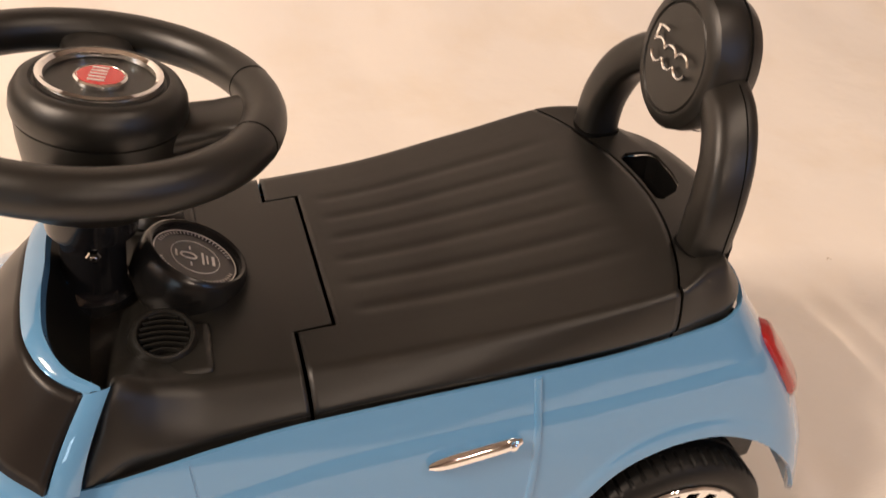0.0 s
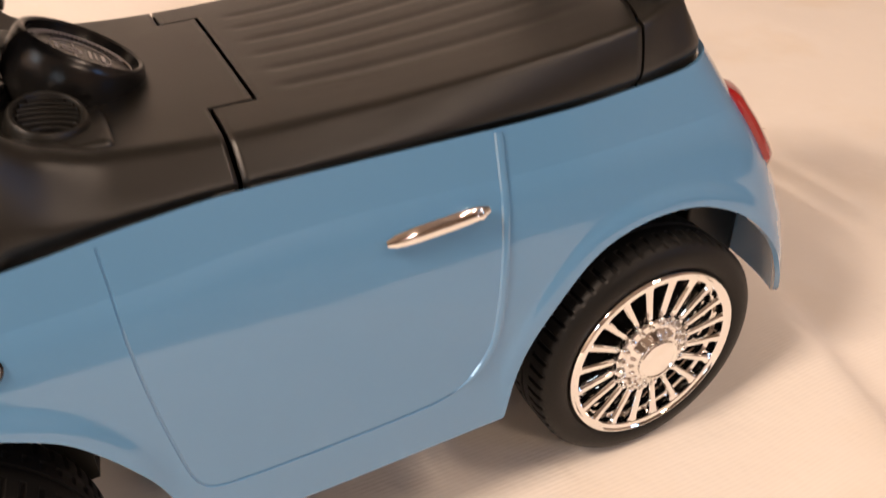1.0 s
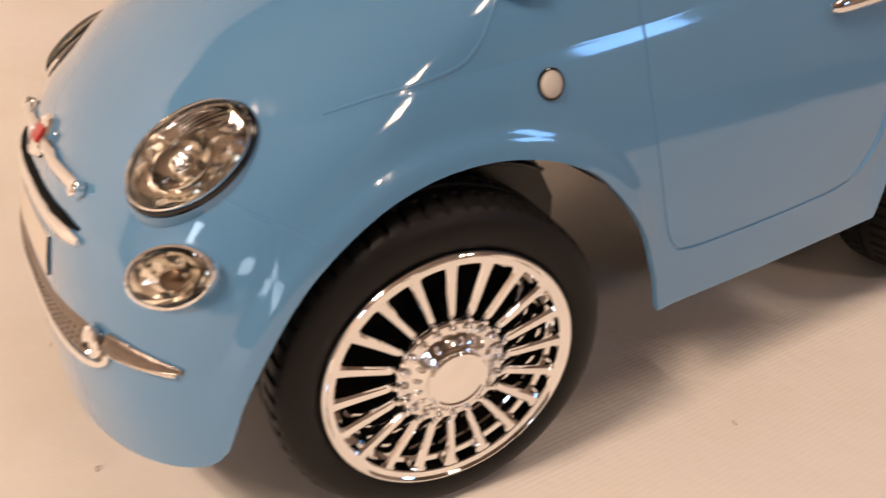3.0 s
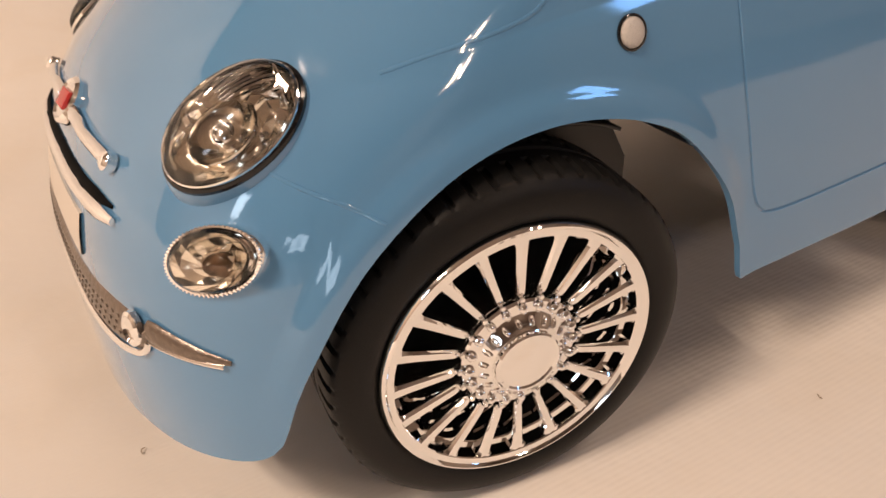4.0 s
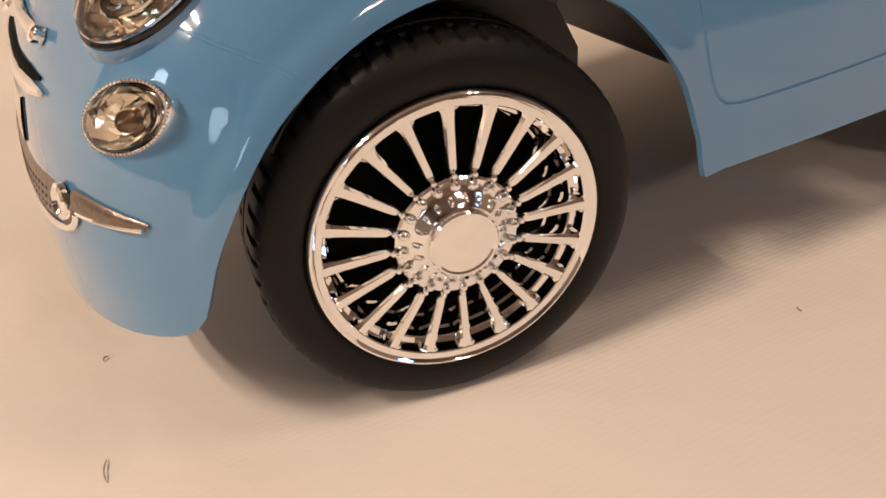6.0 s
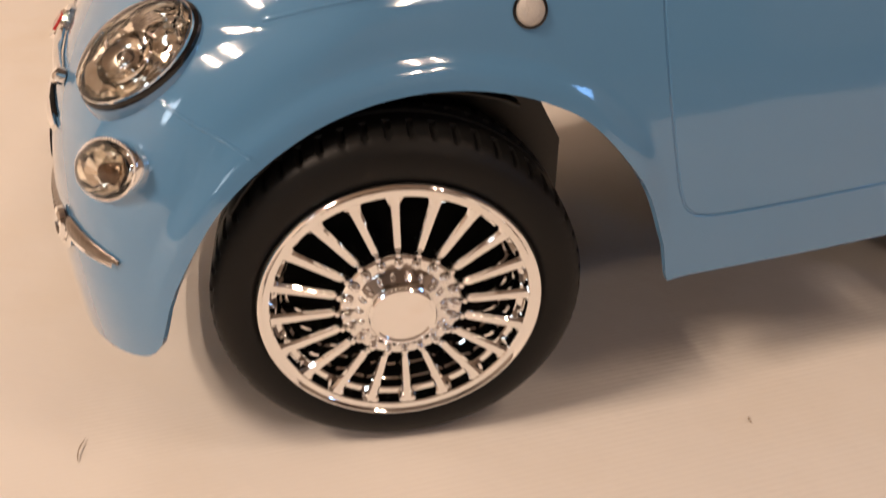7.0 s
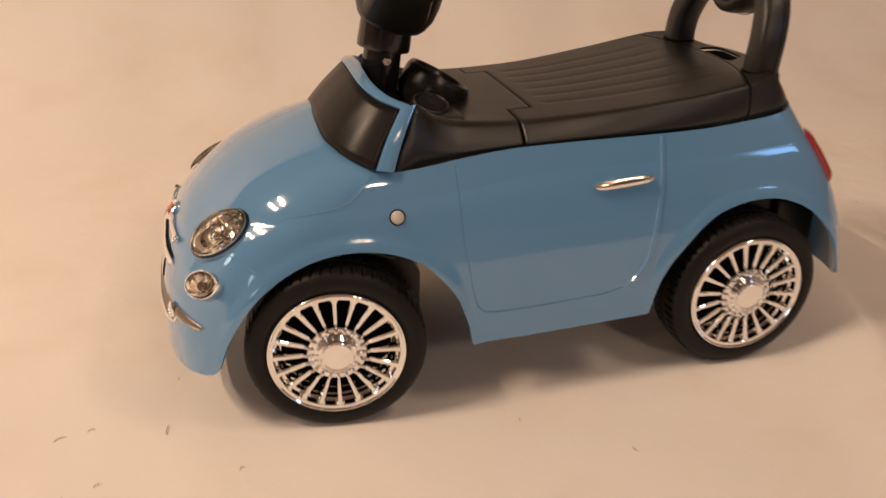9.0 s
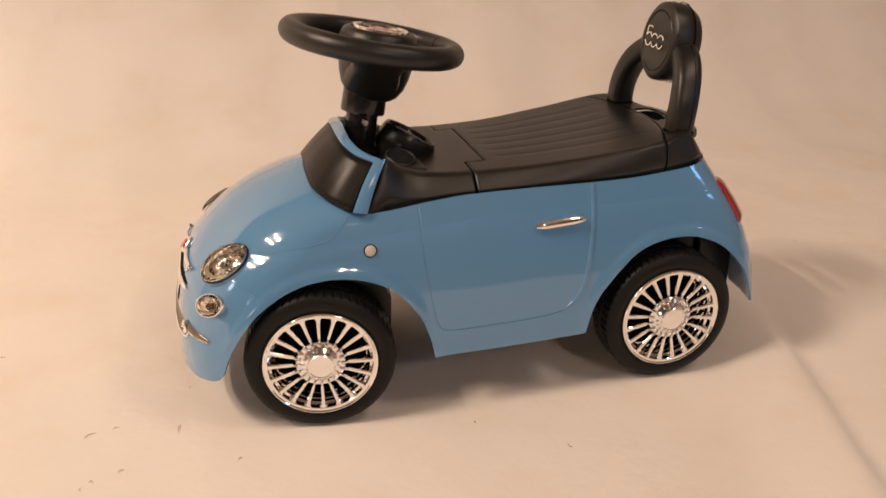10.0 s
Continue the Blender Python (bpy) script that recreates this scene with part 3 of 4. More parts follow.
# ---- steering column and wheel ----
axis = pose(0.0770, 0, 0.2550, 0, 10.2, 0)
pillar_ob = part("steering_column", lathe([(0.0235, -0.006), (0.0235, 0.003), (0.0205, 0.005), (0.0178, 0.006), (0.0172, 0.040), (0.0172, 0.043), (0.0238, 0.043), (0.0242, 0.046), (0.0236, 0.068), (0.020, 0.070)], 48, m=axis), BLACK_GLOSS, car, "glossy black steering column")
part("column_bolt", lathe([(0.0042, -0.001), (0.0042, 0.0022), (0.0034, 0.0030), (0.0020, 0.0030), (0.0016, 0.0012), (0, 0.0012)], 6, m=axis @ pose(0.0005, -0.0170, 0.0345, 90, 0, 2)), CHROME, pillar_ob, "chrome screw head")
wheel_ob = part("steering_wheel", lathe([(0.0235, 0.060), (0.0280, 0.0635), (0.0340, 0.0720), (0.0380, 0.0850), (0.0402, 0.1000), (0.0410, 0.1105), (0.0410, 0.1112), (0.0402, 0.1116), (0.0402, 0.1124), (0.0418, 0.1130), (0.0424, 0.1165), (0.0415, 0.1235), (0.0385, 0.1292), (0.0350, 0.1316), (0.0325, 0.1315), (0.0312, 0.1295), (0, 0.1302)], 72, m=axis @ pose(0.0066, 0, 0)), BLACK, car, "black plastic toy steering wheel with round hub")
RIM_H = 0.1185
ring = [axis @ Vector((0.0866 * math.cos(2 * math.pi * i / 96), 0.0866 * math.sin(2 * math.pi * i / 96), RIM_H)) for i in range(96)]
part("grip_ring", tube(ring, 0.0119, 20, closed=True, up=[axis.to_3x3() @ Vector((0, 0, 1))] * 96), BLACK, wheel_ob)
part("chrome_ring", lathe([(0.0300, 0.1302), (0.0296, 0.1336), (0.0278, 0.1342), (0.0260, 0.1328), (0.0256, 0.1302)], 72, m=axis @ pose(0.0066, 0, 0), closed=True), CHROME, wheel_ob, "polished chrome ring on the hub")
em_m = axis @ pose(0.0066, 0, 0.130, 0, 0, -10)
badge = part("emblem", lathe([(0.0128, 0), (0.0127, 0.0018), (0.0116, 0.0026), (0.0110, 0.0018), (0, 0.0020)], 48, m=em_m), CHROME, wheel_ob, "round chrome emblem rim")
part("emblem_plate", lathe([(0.0109, 0.0018), (0.0107, 0.0024), (0, 0.0027)], 40, m=em_m), EMBLEM_RED, badge, "round red emblem plate")
for k in range(-2, 3):
    part("emblem_bar", box(-0.001, 0.0034 * k, 0.0028, 0.0078, 0.0011, 0.0006, m=em_m), PRINT, badge)
part("hub_slot", tube([axis @ pose(0.003, 0, 0) @ Vector((0.0440 * math.cos(radians(a)), 0.0412 * math.sin(radians(a)), 0.1015)) for a in range(-86, -62, 2)], 0.0012, 8), DARK, wheel_ob, "dark slot in the hub cover")
for deg in (87, -4, -94):
    t = axis @ pose(0, 0, 0, 0, 0, deg)
    rows = []
    for k in range(9):
        q = k / 8
        r = 0.038 + (0.084 - 0.038) * q
        w = lerp(q, (0, 0.5, 0.8, 1), (0.0215, 0.0185, 0.0205, 0.027)) * (1.4 if deg == -94 else 1.0)
        h0, h1 = lerp(q, (0, 0.6, 1), (0.093, 0.1045, 0.106)), lerp(q, (0, 0.6, 1), (0.113, 0.1195, 0.125))
        if deg == -94:
            h0, h1 = h0 - 0.026 * (1 - q), h1 - 0.013 * (1 - q)
        rows.append([t @ Vector((r, w * math.cos(a) * (1 if abs(math.cos(a)) < 0.9 else 0.96), (h0 + h1) / 2 + (h1 - h0) / 2 * math.copysign(abs(math.sin(a)) ** 0.6, math.sin(a)))) for a in [2 * math.pi * j / 20 for j in range(20)]])
    part("spoke", sheet(rows, wrap=True), BLACK, wheel_ob)
    for d in (-23, 21) if deg == -4 else ():
        a = radians(deg + d)
        c = axis @ Vector((0.0866 * math.cos(a), 0.0866 * math.sin(a), RIM_H))
        m = Matrix.Translation(c) @ axis.to_3x3().to_4x4() @ pose(0, 0, 0, 90, 0, deg + d)
        part("grip_joint", lathe([(0.0112, -0.0006), (0.01202, -0.0006), (0.01202, 0.0006), (0.0112, 0.0006)], 24, m=m, closed=True), DARK, wheel_ob)

# ---- dashboard fittings ----
pod_m = pose(0.1300, -0.004, 0.2585, 0, 30, 0)
POD = material("satin_black_plastic", (0.011, 0.0105, 0.010), 0.24, var=0.1, scale=40, bump=0.05, bump_scale=2600)
pod = part("instrument_pod", lathe([(0.014, -0.028), (0.026, -0.020), (0.0318, -0.010), (0.0328, 0.000), (0.0318, 0.010), (0.0300, 0.0140), (0.0285, 0.0148), (0.0270, 0.0140), (0.0262, 0.0100), (0.0255, 0.0085), (0, 0.0085)], 64, m=pod_m), POD, car, "black bowl-shaped instrument pod")
part("dial_face", lathe([(0.0252, 0.0086), (0.0250, 0.0094), (0, 0.0096)], 56, m=pod_m), DIAL, pod, "dark printed dial sticker")
part("dial_rim_line", lathe([(0.0250, 0.0094), (0.0250, 0.0099), (0.0243, 0.0099), (0.0243, 0.0094)], 56, m=pod_m, closed=True), PRINT, pod)
part("dial_inner_line", lathe([(0.0148, 0.0094), (0.0148, 0.0099), (0.0143, 0.0099), (0.0143, 0.0094)], 56, m=pod_m, closed=True), PRINT, pod)


def text_on(parent, words, size, m, mat, name="printed_text"):
    cu = bpy.data.curves.new(name, "FONT")
    cu.body, cu.size, cu.align_x, cu.align_y, cu.extrude = words, size, "CENTER", "CENTER", 0.00012
    ob = new(name, cu)
    ob.data.materials.append(mat)
    ob.parent, ob.matrix_basis = parent, m
    return ob


dial_turn = pod_m @ pose(0, 0, 0.0098, 0, 0, 90)
text_on(pod, "0", 0.0150, dial_turn @ pose(0, 0.0035, 0), PRINT)
for x, y, w, h in ((0, 0.0115, 0.006, 0.0012), (0, -0.0045, 0.011, 0.0013), (0, -0.0072, 0.008, 0.0010), (0.0, -0.0108, 0.0085, 0.0018), (-0.0075, 0.003, 0.0035, 0.001), (0.0075, 0.003, 0.0035, 0.001)):
    part("print_bar", box(x, y, 0, w, h, 0.0003, m=dial_turn), PRINT, pod)
for i in range(24):
    a = radians(20 + i * 6)
    for sgn in (0, 1):
        part("tick_mark", box(0.0222, 0, 0, 0.0022, 0.0006, 0.0003, m=dial_turn @ pose(0, 0, 0, 0, 0, math.degrees(a) + 180 * sgn - 90)), PRINT, pod)
for s in (-1, 1):
    vm = pose(0.1135, s * 0.0580, 0.2592, s * -16, 10, 0) @ Matrix.Scale(0.86, 4)
    vent = part("air_vent", lathe([(0.0215, -0.006), (0.0200, 0.0010), (0.0180, 0.0032), (0.0165, 0.0034), (0.0155, 0.0022), (0.0150, -0.004), (0, -0.005)], 48, m=vm), BLACK, car, "round black air vent")
    part("vent_opening", lathe([(0.0149, -0.0030), (0, -0.0030)], 40, m=vm), DARK, vent)
    for k in range(-3, 4):
        y = k * 0.0040
        w = math.sqrt(0.0148 ** 2 - y * y)
        part("slat", tube([vm @ Vector((-w + 2 * w * q / 8, y + 0.002 * math.sin(math.pi * q / 8), 0.0008)) for q in range(9)], 0.0009, 6, flat=1.6), BLACK, vent)
    part("vent_plinth", box(0.1150, s * 0.0650, 0.2465, 0.044, 0.040, 0.014, 0.004, m=pose(0, 0, 0.001, 0, 0, 0)), BLACK, car)


# ---- wheels ----
N_T = 448


def tread(h, i):
    """Depth of the tread's cuts at width h and step i round the tyre."""
    if 0.0030 < h < 0.0165 and i % 8 < 2:
        return 0.0014 * min(1, (h - 0.0025) / 0.0030)
    if 0.0275 < h < 0.0318 and i % 8 < 2:
        return 0.0014
    if 0.0345 < h < 0.0440 and 4 <= i % 8 < 6:
        return 0.0015
    return 0.0


def tyre_bm():
    prof = [(0.0560, 0.012), (0.0586, 0.0024), (0.0600, 0.0006), (0.0620, -0.0004), (0.0660, -0.0008), (0.0700, -0.0003), (0.0730, 0.0010), (0.0750, 0.0026), (0.0762, 0.0042), (0.0769, 0.0064), (0.0772, 0.0100), (0.0773, 0.0164), (0.0773, 0.0167), (0.0773, 0.0222),
            (0.0758, 0.0226), (0.0758, 0.0244), (0.0773, 0.0248), (0.0773, 0.0274), (0.0773, 0.0276), (0.0773, 0.0317), (0.0772, 0.0319), (0.0772, 0.0344), (0.0772, 0.0346), (0.0766, 0.0400), (0.0750, 0.0439), (0.0746, 0.0445), (0.0700, 0.0475), (0.0560, 0.0475)]
    return sheet([[Vector(((r - tread(h, i)) * math.cos(2 * math.pi * i / N_T), h, (r - tread(h, i)) * math.sin(2 * math.pi * i / N_T))) for i in range(N_T)] for r, h in prof], wrap=True)


Y_UP = pose(0, 0, 0, 90, 0, 0)
N_SPOKE = 20


def spoke_bm():
    """A bevelled bar from the hub's studs out to the rim, flush with the wheel's face."""
    rows = []
    for q, hw, top in ((0.0268, 0.0012, 0.0022), (0.0282, 0.0019, 0.0010), (0.0300, 0.0021, 0.0006), (0.0360, 0.0022, 0.0004), (0.0440, 0.0024, 0.0002), (0.0490, 0.0026, 0.0000), (0.0512, 0.0030, -0.0002), (0.0528, 0.0041, -0.0004), (0.0542, 0.0066, -0.0006)):
        flat = min(hw * 0.62, 0.0017)
        rows.append([Vector((q, 0.0090, -hw)), Vector((q, top + 0.0016, -hw)), Vector((q, top + 0.0012, -hw * 0.96)), Vector((q, top, -flat)), Vector((q, top + 0.0003, 0)), Vector((q, top, flat)), Vector((q, top + 0.0012, hw * 0.96)), Vector((q, top + 0.0016, hw)), Vector((q, 0.0090, hw))])
    return sheet(rows)


def wheel(name, m, label):
    w = part(name, lathe([(0.0545, -0.028), (0.046, -0.0285), (0, -0.0285)], 64, m=Y_UP), DARK, car, label)
    w.matrix_basis = m
    if not WHEEL:
        WHEEL.append(("tyre", part("tyre", tyre_bm(), TYRE, w, "black grooved tyre", angle=28)))
        WHEEL.append(("rim", part("rim", lathe([(0.0588, -0.003), (0.0590, 0.0002), (0.0586, 0.0012), (0.0580, 0.0019), (0.0572, 0.0021), (0.0566, 0.0016), (0.0560, 0.0010), (0.0535, 0.0007), (0.0531, 0.0002), (0.0529, -0.0010), (0.0525, -0.0052), (0.0505, -0.0060), (0.0500, -0.0066), (0.0497, -0.0110), (0.0487, -0.0118), (0.0482, -0.0190), (0.0472, -0.0196), (0.0468, -0.0282)], 96, m=Y_UP), CHROME, w, "chrome wheel rim", angle=25)))
        WHEEL.append(("hub", part("hub", lathe([(0.0235, -0.0280), (0.0250, -0.0140), (0.0256, -0.0040), (0.0252, -0.0016), (0.0243, -0.0006), (0.0205, 0.0002), (0.0196, 0.0006), (0.0170, 0.0030), (0.0150, 0.0042), (0.0147, 0.0037), (0.0143, 0.0037), (0.0140, 0.0058), (0.0134, 0.0066), (0.0126, 0.0064), (0.0119, 0.0057), (0.0080, 0.0064), (0.0040, 0.0068), (0, 0.0069)], 80, m=Y_UP), CHROME, w, "chrome hub cap", angle=25)))
        WHEEL.append(("spoke", part("spoke", spoke_bm(), CHROME, w, angle=20)))
        WHEEL.append(("stud", part("stud", lathe([(0.0018, -0.003), (0.0019, 0.0006), (0.0016, 0.0019), (0.0009, 0.0027), (0, 0.0029)], 14, m=pose(0.0226, 0.0004, 0, 90, 0, 0) @ Matrix.Diagonal((1.35, 1, 1, 1))), CHROME, w)))
        WHEEL.append(("tip_stud", part("tip_stud", lathe([(0.0013, -0.004), (0.0014, 0.0006), (0.0010, 0.0014), (0, 0.0018)], 12, m=pose(0.0263, 0.0010, 0, 90, 0, 0)), CHROME, w)))
        WHEEL.append(("hub_dimple", part("hub_dimple", lathe([(0.0013, -0.0004), (0.0013, 0.0005), (0.0010, 0.0007), (0.0007, 0.0003), (0, -0.0002)], 14, m=pose(0.0176, -0.0024, 0, 90, 0, 0) @ pose(0, 0, 0, 0, 43, 0) @ Matrix.Diagonal((1.7, 0.85, 1, 1))), CHROME, w)))
        fresh = True
    else:
        fresh = False
        for key, src in WHEEL[:3]:
            o = new(key, src.data)
            o.parent = w
            tagged(o, src["label"])
    for key, src in WHEEL[3:]:
        for i in range(1 if fresh else 0, N_SPOKE):
            o = new(key, src.data)
            o.parent = w
            o.matrix_basis = pose(0, 0, 0, 0, 360 * (i + (0.5 if key == "hub_dimple" else 0)) / N_SPOKE, 0)
    return w


WHEEL = []
STEER = -6.6
CAMBER = 1.5
WR = 0.0773
steer_m = pose(0.0250, 0, WR, 0, 0, STEER)
wheel("front_wheel", steer_m @ pose(0, -0.1495, 0, CAMBER, 0, 0), "front wheel with chrome multi-spoke rim, slightly steered")
wheel("front_wheel", steer_m @ pose(0, 0.1285, 0, 0, 0, 180) @ pose(0, 0, 0, CAMBER, 0, 0), "front wheel with chrome multi-spoke rim, slightly steered")
wheel("rear_wheel", pose(0.400, -0.1490, WR, 0, 8, 0), "rear wheel with chrome multi-spoke rim")
wheel("rear_wheel", pose(0.400, 0.1490, WR, 0, 0, 180), "rear wheel with chrome multi-spoke rim")
part("rear_axle", lathe([(0.006, -0.135), (0.006, 0.135)], 20, m=pose(0.400, 0, WR, 90, 0, 0)), DARK, car)
ax = part("front_axle", lathe([(0.008, -0.135), (0.008, 0.135)], 20, m=pose(0, 0, 0, 90, 0, 0)), DARK, car)
ax.matrix_basis = steer_m
for s in (-1, 1):
    outline = ((-0.045, 0.030), (-0.040, 0.070), (-0.015, 0.086), (0.030, 0.088), (0.066, 0.068), (0.077, 0.046), (0.076, 0.012), (0.060, 0.010), (0.056, 0.046), (-0.030, 0.052), (-0.034, 0.030))
    fk = part("steering_fork", sheet([[Vector((x, s * y, z)) for x, z in outline] for y in (0.070, 0.100)], wrap=True), BLACK, car, "black steering fork above the axle", smooth=False)
    bmf = bmesh.new()
    bmf.from_mesh(fk.data)
    bmesh.ops.holes_fill(bmf, edges=[e for e in bmf.edges if e.is_boundary])
    bmf.to_mesh(fk.data)
    bmf.free()
    fk.matrix_basis = steer_m
for s in (-1, 1):
    rows = []
    for a in range(62, 152, 6):
        c, q = math.cos(radians(a)), math.sin(radians(a))
        rows.append([Vector((0.0200 + r * c, s * y, 0.0760 + r * q)) for y, r in ((0.1360, 0.0890), (0.1100, 0.0885), (0.0900, 0.0870), (0.0880, 0.0600), (0.0880, 0.0200))])
    solid(lean(part("wheel_well", sheet(rows), BLACK, car, "black liner over the front wheel")), 0.0015)
part("fork_bridge", box(0.0215, 0, 0.158, 0.05, 0.15, 0.022, 0.004), BLACK, car)
part("column_tube", lathe([(0.015, 0.10), (0.015, 0.255)], 24, m=pose(0.0215, 0, 0, 0, 13, 0)), BLACK, car)


# ---- lamps, handles and trim on the body ----
def frame_on(x, z, s, lift=0.0, turn=0.0):
    """A pose on the body's side: its z points outwards, its x to the rear."""
    p, n = skin(x, z, s, lift)
    t = Vector((1, 0, 0))
    t = (t - n * t.dot(n)).normalized()
    b = n.cross(t)
    m = Matrix((t, b, n)).transposed().to_4x4()
    m.translation = p
    if b.z < 0:
        m = m @ pose(0, 0, 0, 0, 0, 180)
    return m @ pose(0, 0, 0, 0, 0, turn)


def oval(profile, m, ax_x, ax_y, n=48):
    return lathe(profile, n, m=m @ Matrix.Diagonal((ax_x, ax_y, 1, 1)))


for s in (-1, 1):
    m = frame_on(-0.0748, 0.1790, s, -0.0004 if s < 0 else -0.0034, 12 * -s) @ pose(0, 0, 0, 0, -4 * s, 0)
    hx, hy = 0.0272, 0.0190
    lamp = part("headlight", oval([(0.96, -0.014), (1.0, -0.004), (1.02, 0.000), (1.01, 0.0022), (0.97, 0.0030), (0.94, 0.0024)], m, hx, hy), BLACK_GLOSS, car, "oval headlight with chrome reflector")
    rings = []
    rnd = random.Random(7)
    for rad, deep, tw in ((0.95, 0.0042, 0), (0.84, 0.0030, 0.5), (0.68, 0.0026, 0), (0.50, 0.0027, 0.5), (0.34, 0.0030, 0)):
        rings.append([m @ Vector((hx * (rad + rnd.uniform(-0.025, 0.025)) * math.cos(2 * math.pi * (i + tw) / 17), hy * (rad + rnd.uniform(-0.025, 0.025)) * math.sin(2 * math.pi * (i + tw) / 17), deep + rnd.uniform(-0.0009, 0.0009))) for i in range(17)])
    bowl = bmesh.new()
    sheet(rings, bowl, wrap=True)
    bowl.faces.new([v for v in bowl.verts][-17:])
    bmesh.ops.triangulate(bowl, faces=[f for f in bowl.faces if rnd.random() < 0.6])
    part("reflector", bowl, REFLECTOR, lamp, "bright faceted reflector bowl", smooth=False)
    off = m @ pose(-0.0035, -0.0022, 0)
    part("reflector_ring", oval([(0.46, 0.0010), (0.47, 0.0060), (0.45, 0.0066), (0.42, 0.0058), (0.30, 0.0040), (0.14, 0.0033), (0, 0.0032)], off, hx, hy * 1.15), REFLECTOR, lamp)
    part("lamp_bulb", oval([(0.17, 0.001), (0.17, 0.0050), (0.15, 0.0064), (0.08, 0.0076), (0, 0.0080)], off, hx, hx, 16), CHROME, lamp)
    for i in range(11):
        a = radians(-70 + 21 * i)
        part("reflector_facet", box(0, 0, 0, 0.0030 + 0.0014 * (i % 3), 0.0024 + 0.0010 * (i % 2), 0.0012, 0.0004, m=m @ pose(hx * (0.64 + 0.05 * (i * 7 % 4)) * math.cos(a), hy * (0.66 + 0.05 * (i * 5 % 4)) * math.sin(a), 0.0034, 26 * math.sin(i * 2.3), 24 * math.cos(i * 1.7), i * 37)), CHROME, lamp)
    for i in range(7):
        q = (i - 3) / 3.2
        part("reflector_rib", tube([m @ Vector((hx * (0.10 + 0.72 * k / 8) * (1 - 0.12 * q * q), hy * (0.62 + 0.24 * q - 0.30 * (k / 8) ** 2), 0.0038 + 0.0006 * k / 8)) for k in range(9)], 0.0007, 6), CHROME, lamp)
    part("headlight_surround", oval([(1.14, -0.008), (1.09, -0.0030), (1.05, -0.0002), (1.02, 0.0008), (1.0, 0.0006)], m, hx, hy), BLUE, car, "blue surround of the headlight")
    part("chrome_bezel", oval([(0.965, 0.002), (0.96, 0.0042), (0.94, 0.0046), (0.92, 0.0032)], m, hx, hy), CHROME, lamp)
    part("lens", oval([(0.955, 0.0030), (0.945, 0.0052), (0.90, 0.0072), (0.78, 0.0094), (0.55, 0.0113), (0.28, 0.0124), (0, 0.0128)], m, hx, hy), LENS, lamp, "clear domed lens")
    m = frame_on(-0.0938, 0.1436, s, -0.0004, 0)
    m = m @ pose(0, 0, 0, 0, -5 if m.col[0].x > 0 else 5, 0)
    fog = part("fog_lamp", oval([(1.0, -0.010), (1.01, -0.002), (1.03, 0.0006), (1.00, 0.0018), (0.95, 0.0020), (0.91, 0.0010), (0.87, 0.0008), (0.84, 0.0017), (0.80, 0.0008), (0.76, 0.0014), (0.71, 0.0007), (0.36, 0.0005), (0, 0.0004)], m, 0.0192, 0.0116), CHROME, car, "small oval chrome fog lamp")
    bowl = bmesh.new()
    sheet([[m @ Vector((0.0192 * rad * math.cos(2 * math.pi * (i + tw) / 15), 0.0116 * rad * math.sin(2 * math.pi * (i + tw) / 15), deep + rnd.uniform(-0.0006, 0.0006))) for i in range(15)] for rad, deep, tw in ((0.84, 0.0034, 0), (0.66, 0.0024, 0.5), (0.46, 0.0017, 0), (0.26, 0.0014, 0.5))], bowl, wrap=True)
    bowl.faces.new([v for v in bowl.verts][-15:])
    part("reflector", bowl, REFLECTOR, fog, "faceted reflector bowl", smooth=False)
    part("lamp_bulb", oval([(0.46, 0.0010), (0.42, 0.0026), (0.24, 0.0034), (0, 0.0036)], m @ pose(0.0012, -0.0014, 0), 0.0120, 0.0085, 20), SMOKE, fog, "brown tinted bulb shade")
    for i in range(64):
        a = 2 * math.pi * i / 64
        part("knurl", box(0, 0, 0, 0.0013, 0.0006, 0.0007, m=m @ pose(0.0189 * math.cos(a), 0.0114 * math.sin(a), 0.0018, 0, 0, math.degrees(a) + 28)), CHROME, fog)
    part("lens", oval([(0.92, 0.0014), (0.86, 0.0038), (0.72, 0.0052), (0.5, 0.0064), (0.25, 0.0071), (0, 0.0073)], m, 0.0192, 0.0116), LENS, fog)
    m = frame_on(0.0654, 0.1898, s)
    part("side_indicator", lathe([(0.0058, -0.001), (0.0056, 0.0008), (0.0046, 0.0018), (0.0026, 0.0024), (0, 0.0026)], 32, m=m), WHITE, car, "round white side indicator")
    part("indicator_rim", lathe([(0.0068, -0.001), (0.0067, 0.0006), (0.0060, 0.0010), (0.0056, 0.0004)], 32, m=m), BLACK_GLOSS, car)
    line = [skin(0.2395 + 0.0550 * q / 14, 0.1970 + 0.0034 * q / 14, s, 0.0030) for q in range(15)]
    grip = part("door_handle", tube([p for p, _ in line], 0.0046, 14, flat=0.8, up=[n for _, n in line], taper=[0.35, 0.72, 0.88, 0.95, 1, 1, 1, 1, 1, 1, 1, 0.97, 0.93, 0.8, 0.45]), CHROME, car, "chrome door handle")
    p, n = skin(0.2885, 0.2000, s, 0.0062)
    part("lock_button", lathe([(0.0027, -0.001), (0.0026, 0.0008), (0.0018, 0.0014), (0, 0.0015)], 20, m=Matrix.Translation(p) @ n.to_track_quat("Z", "Y").to_matrix().to_4x4()), CHROME, grip)
    rows = []
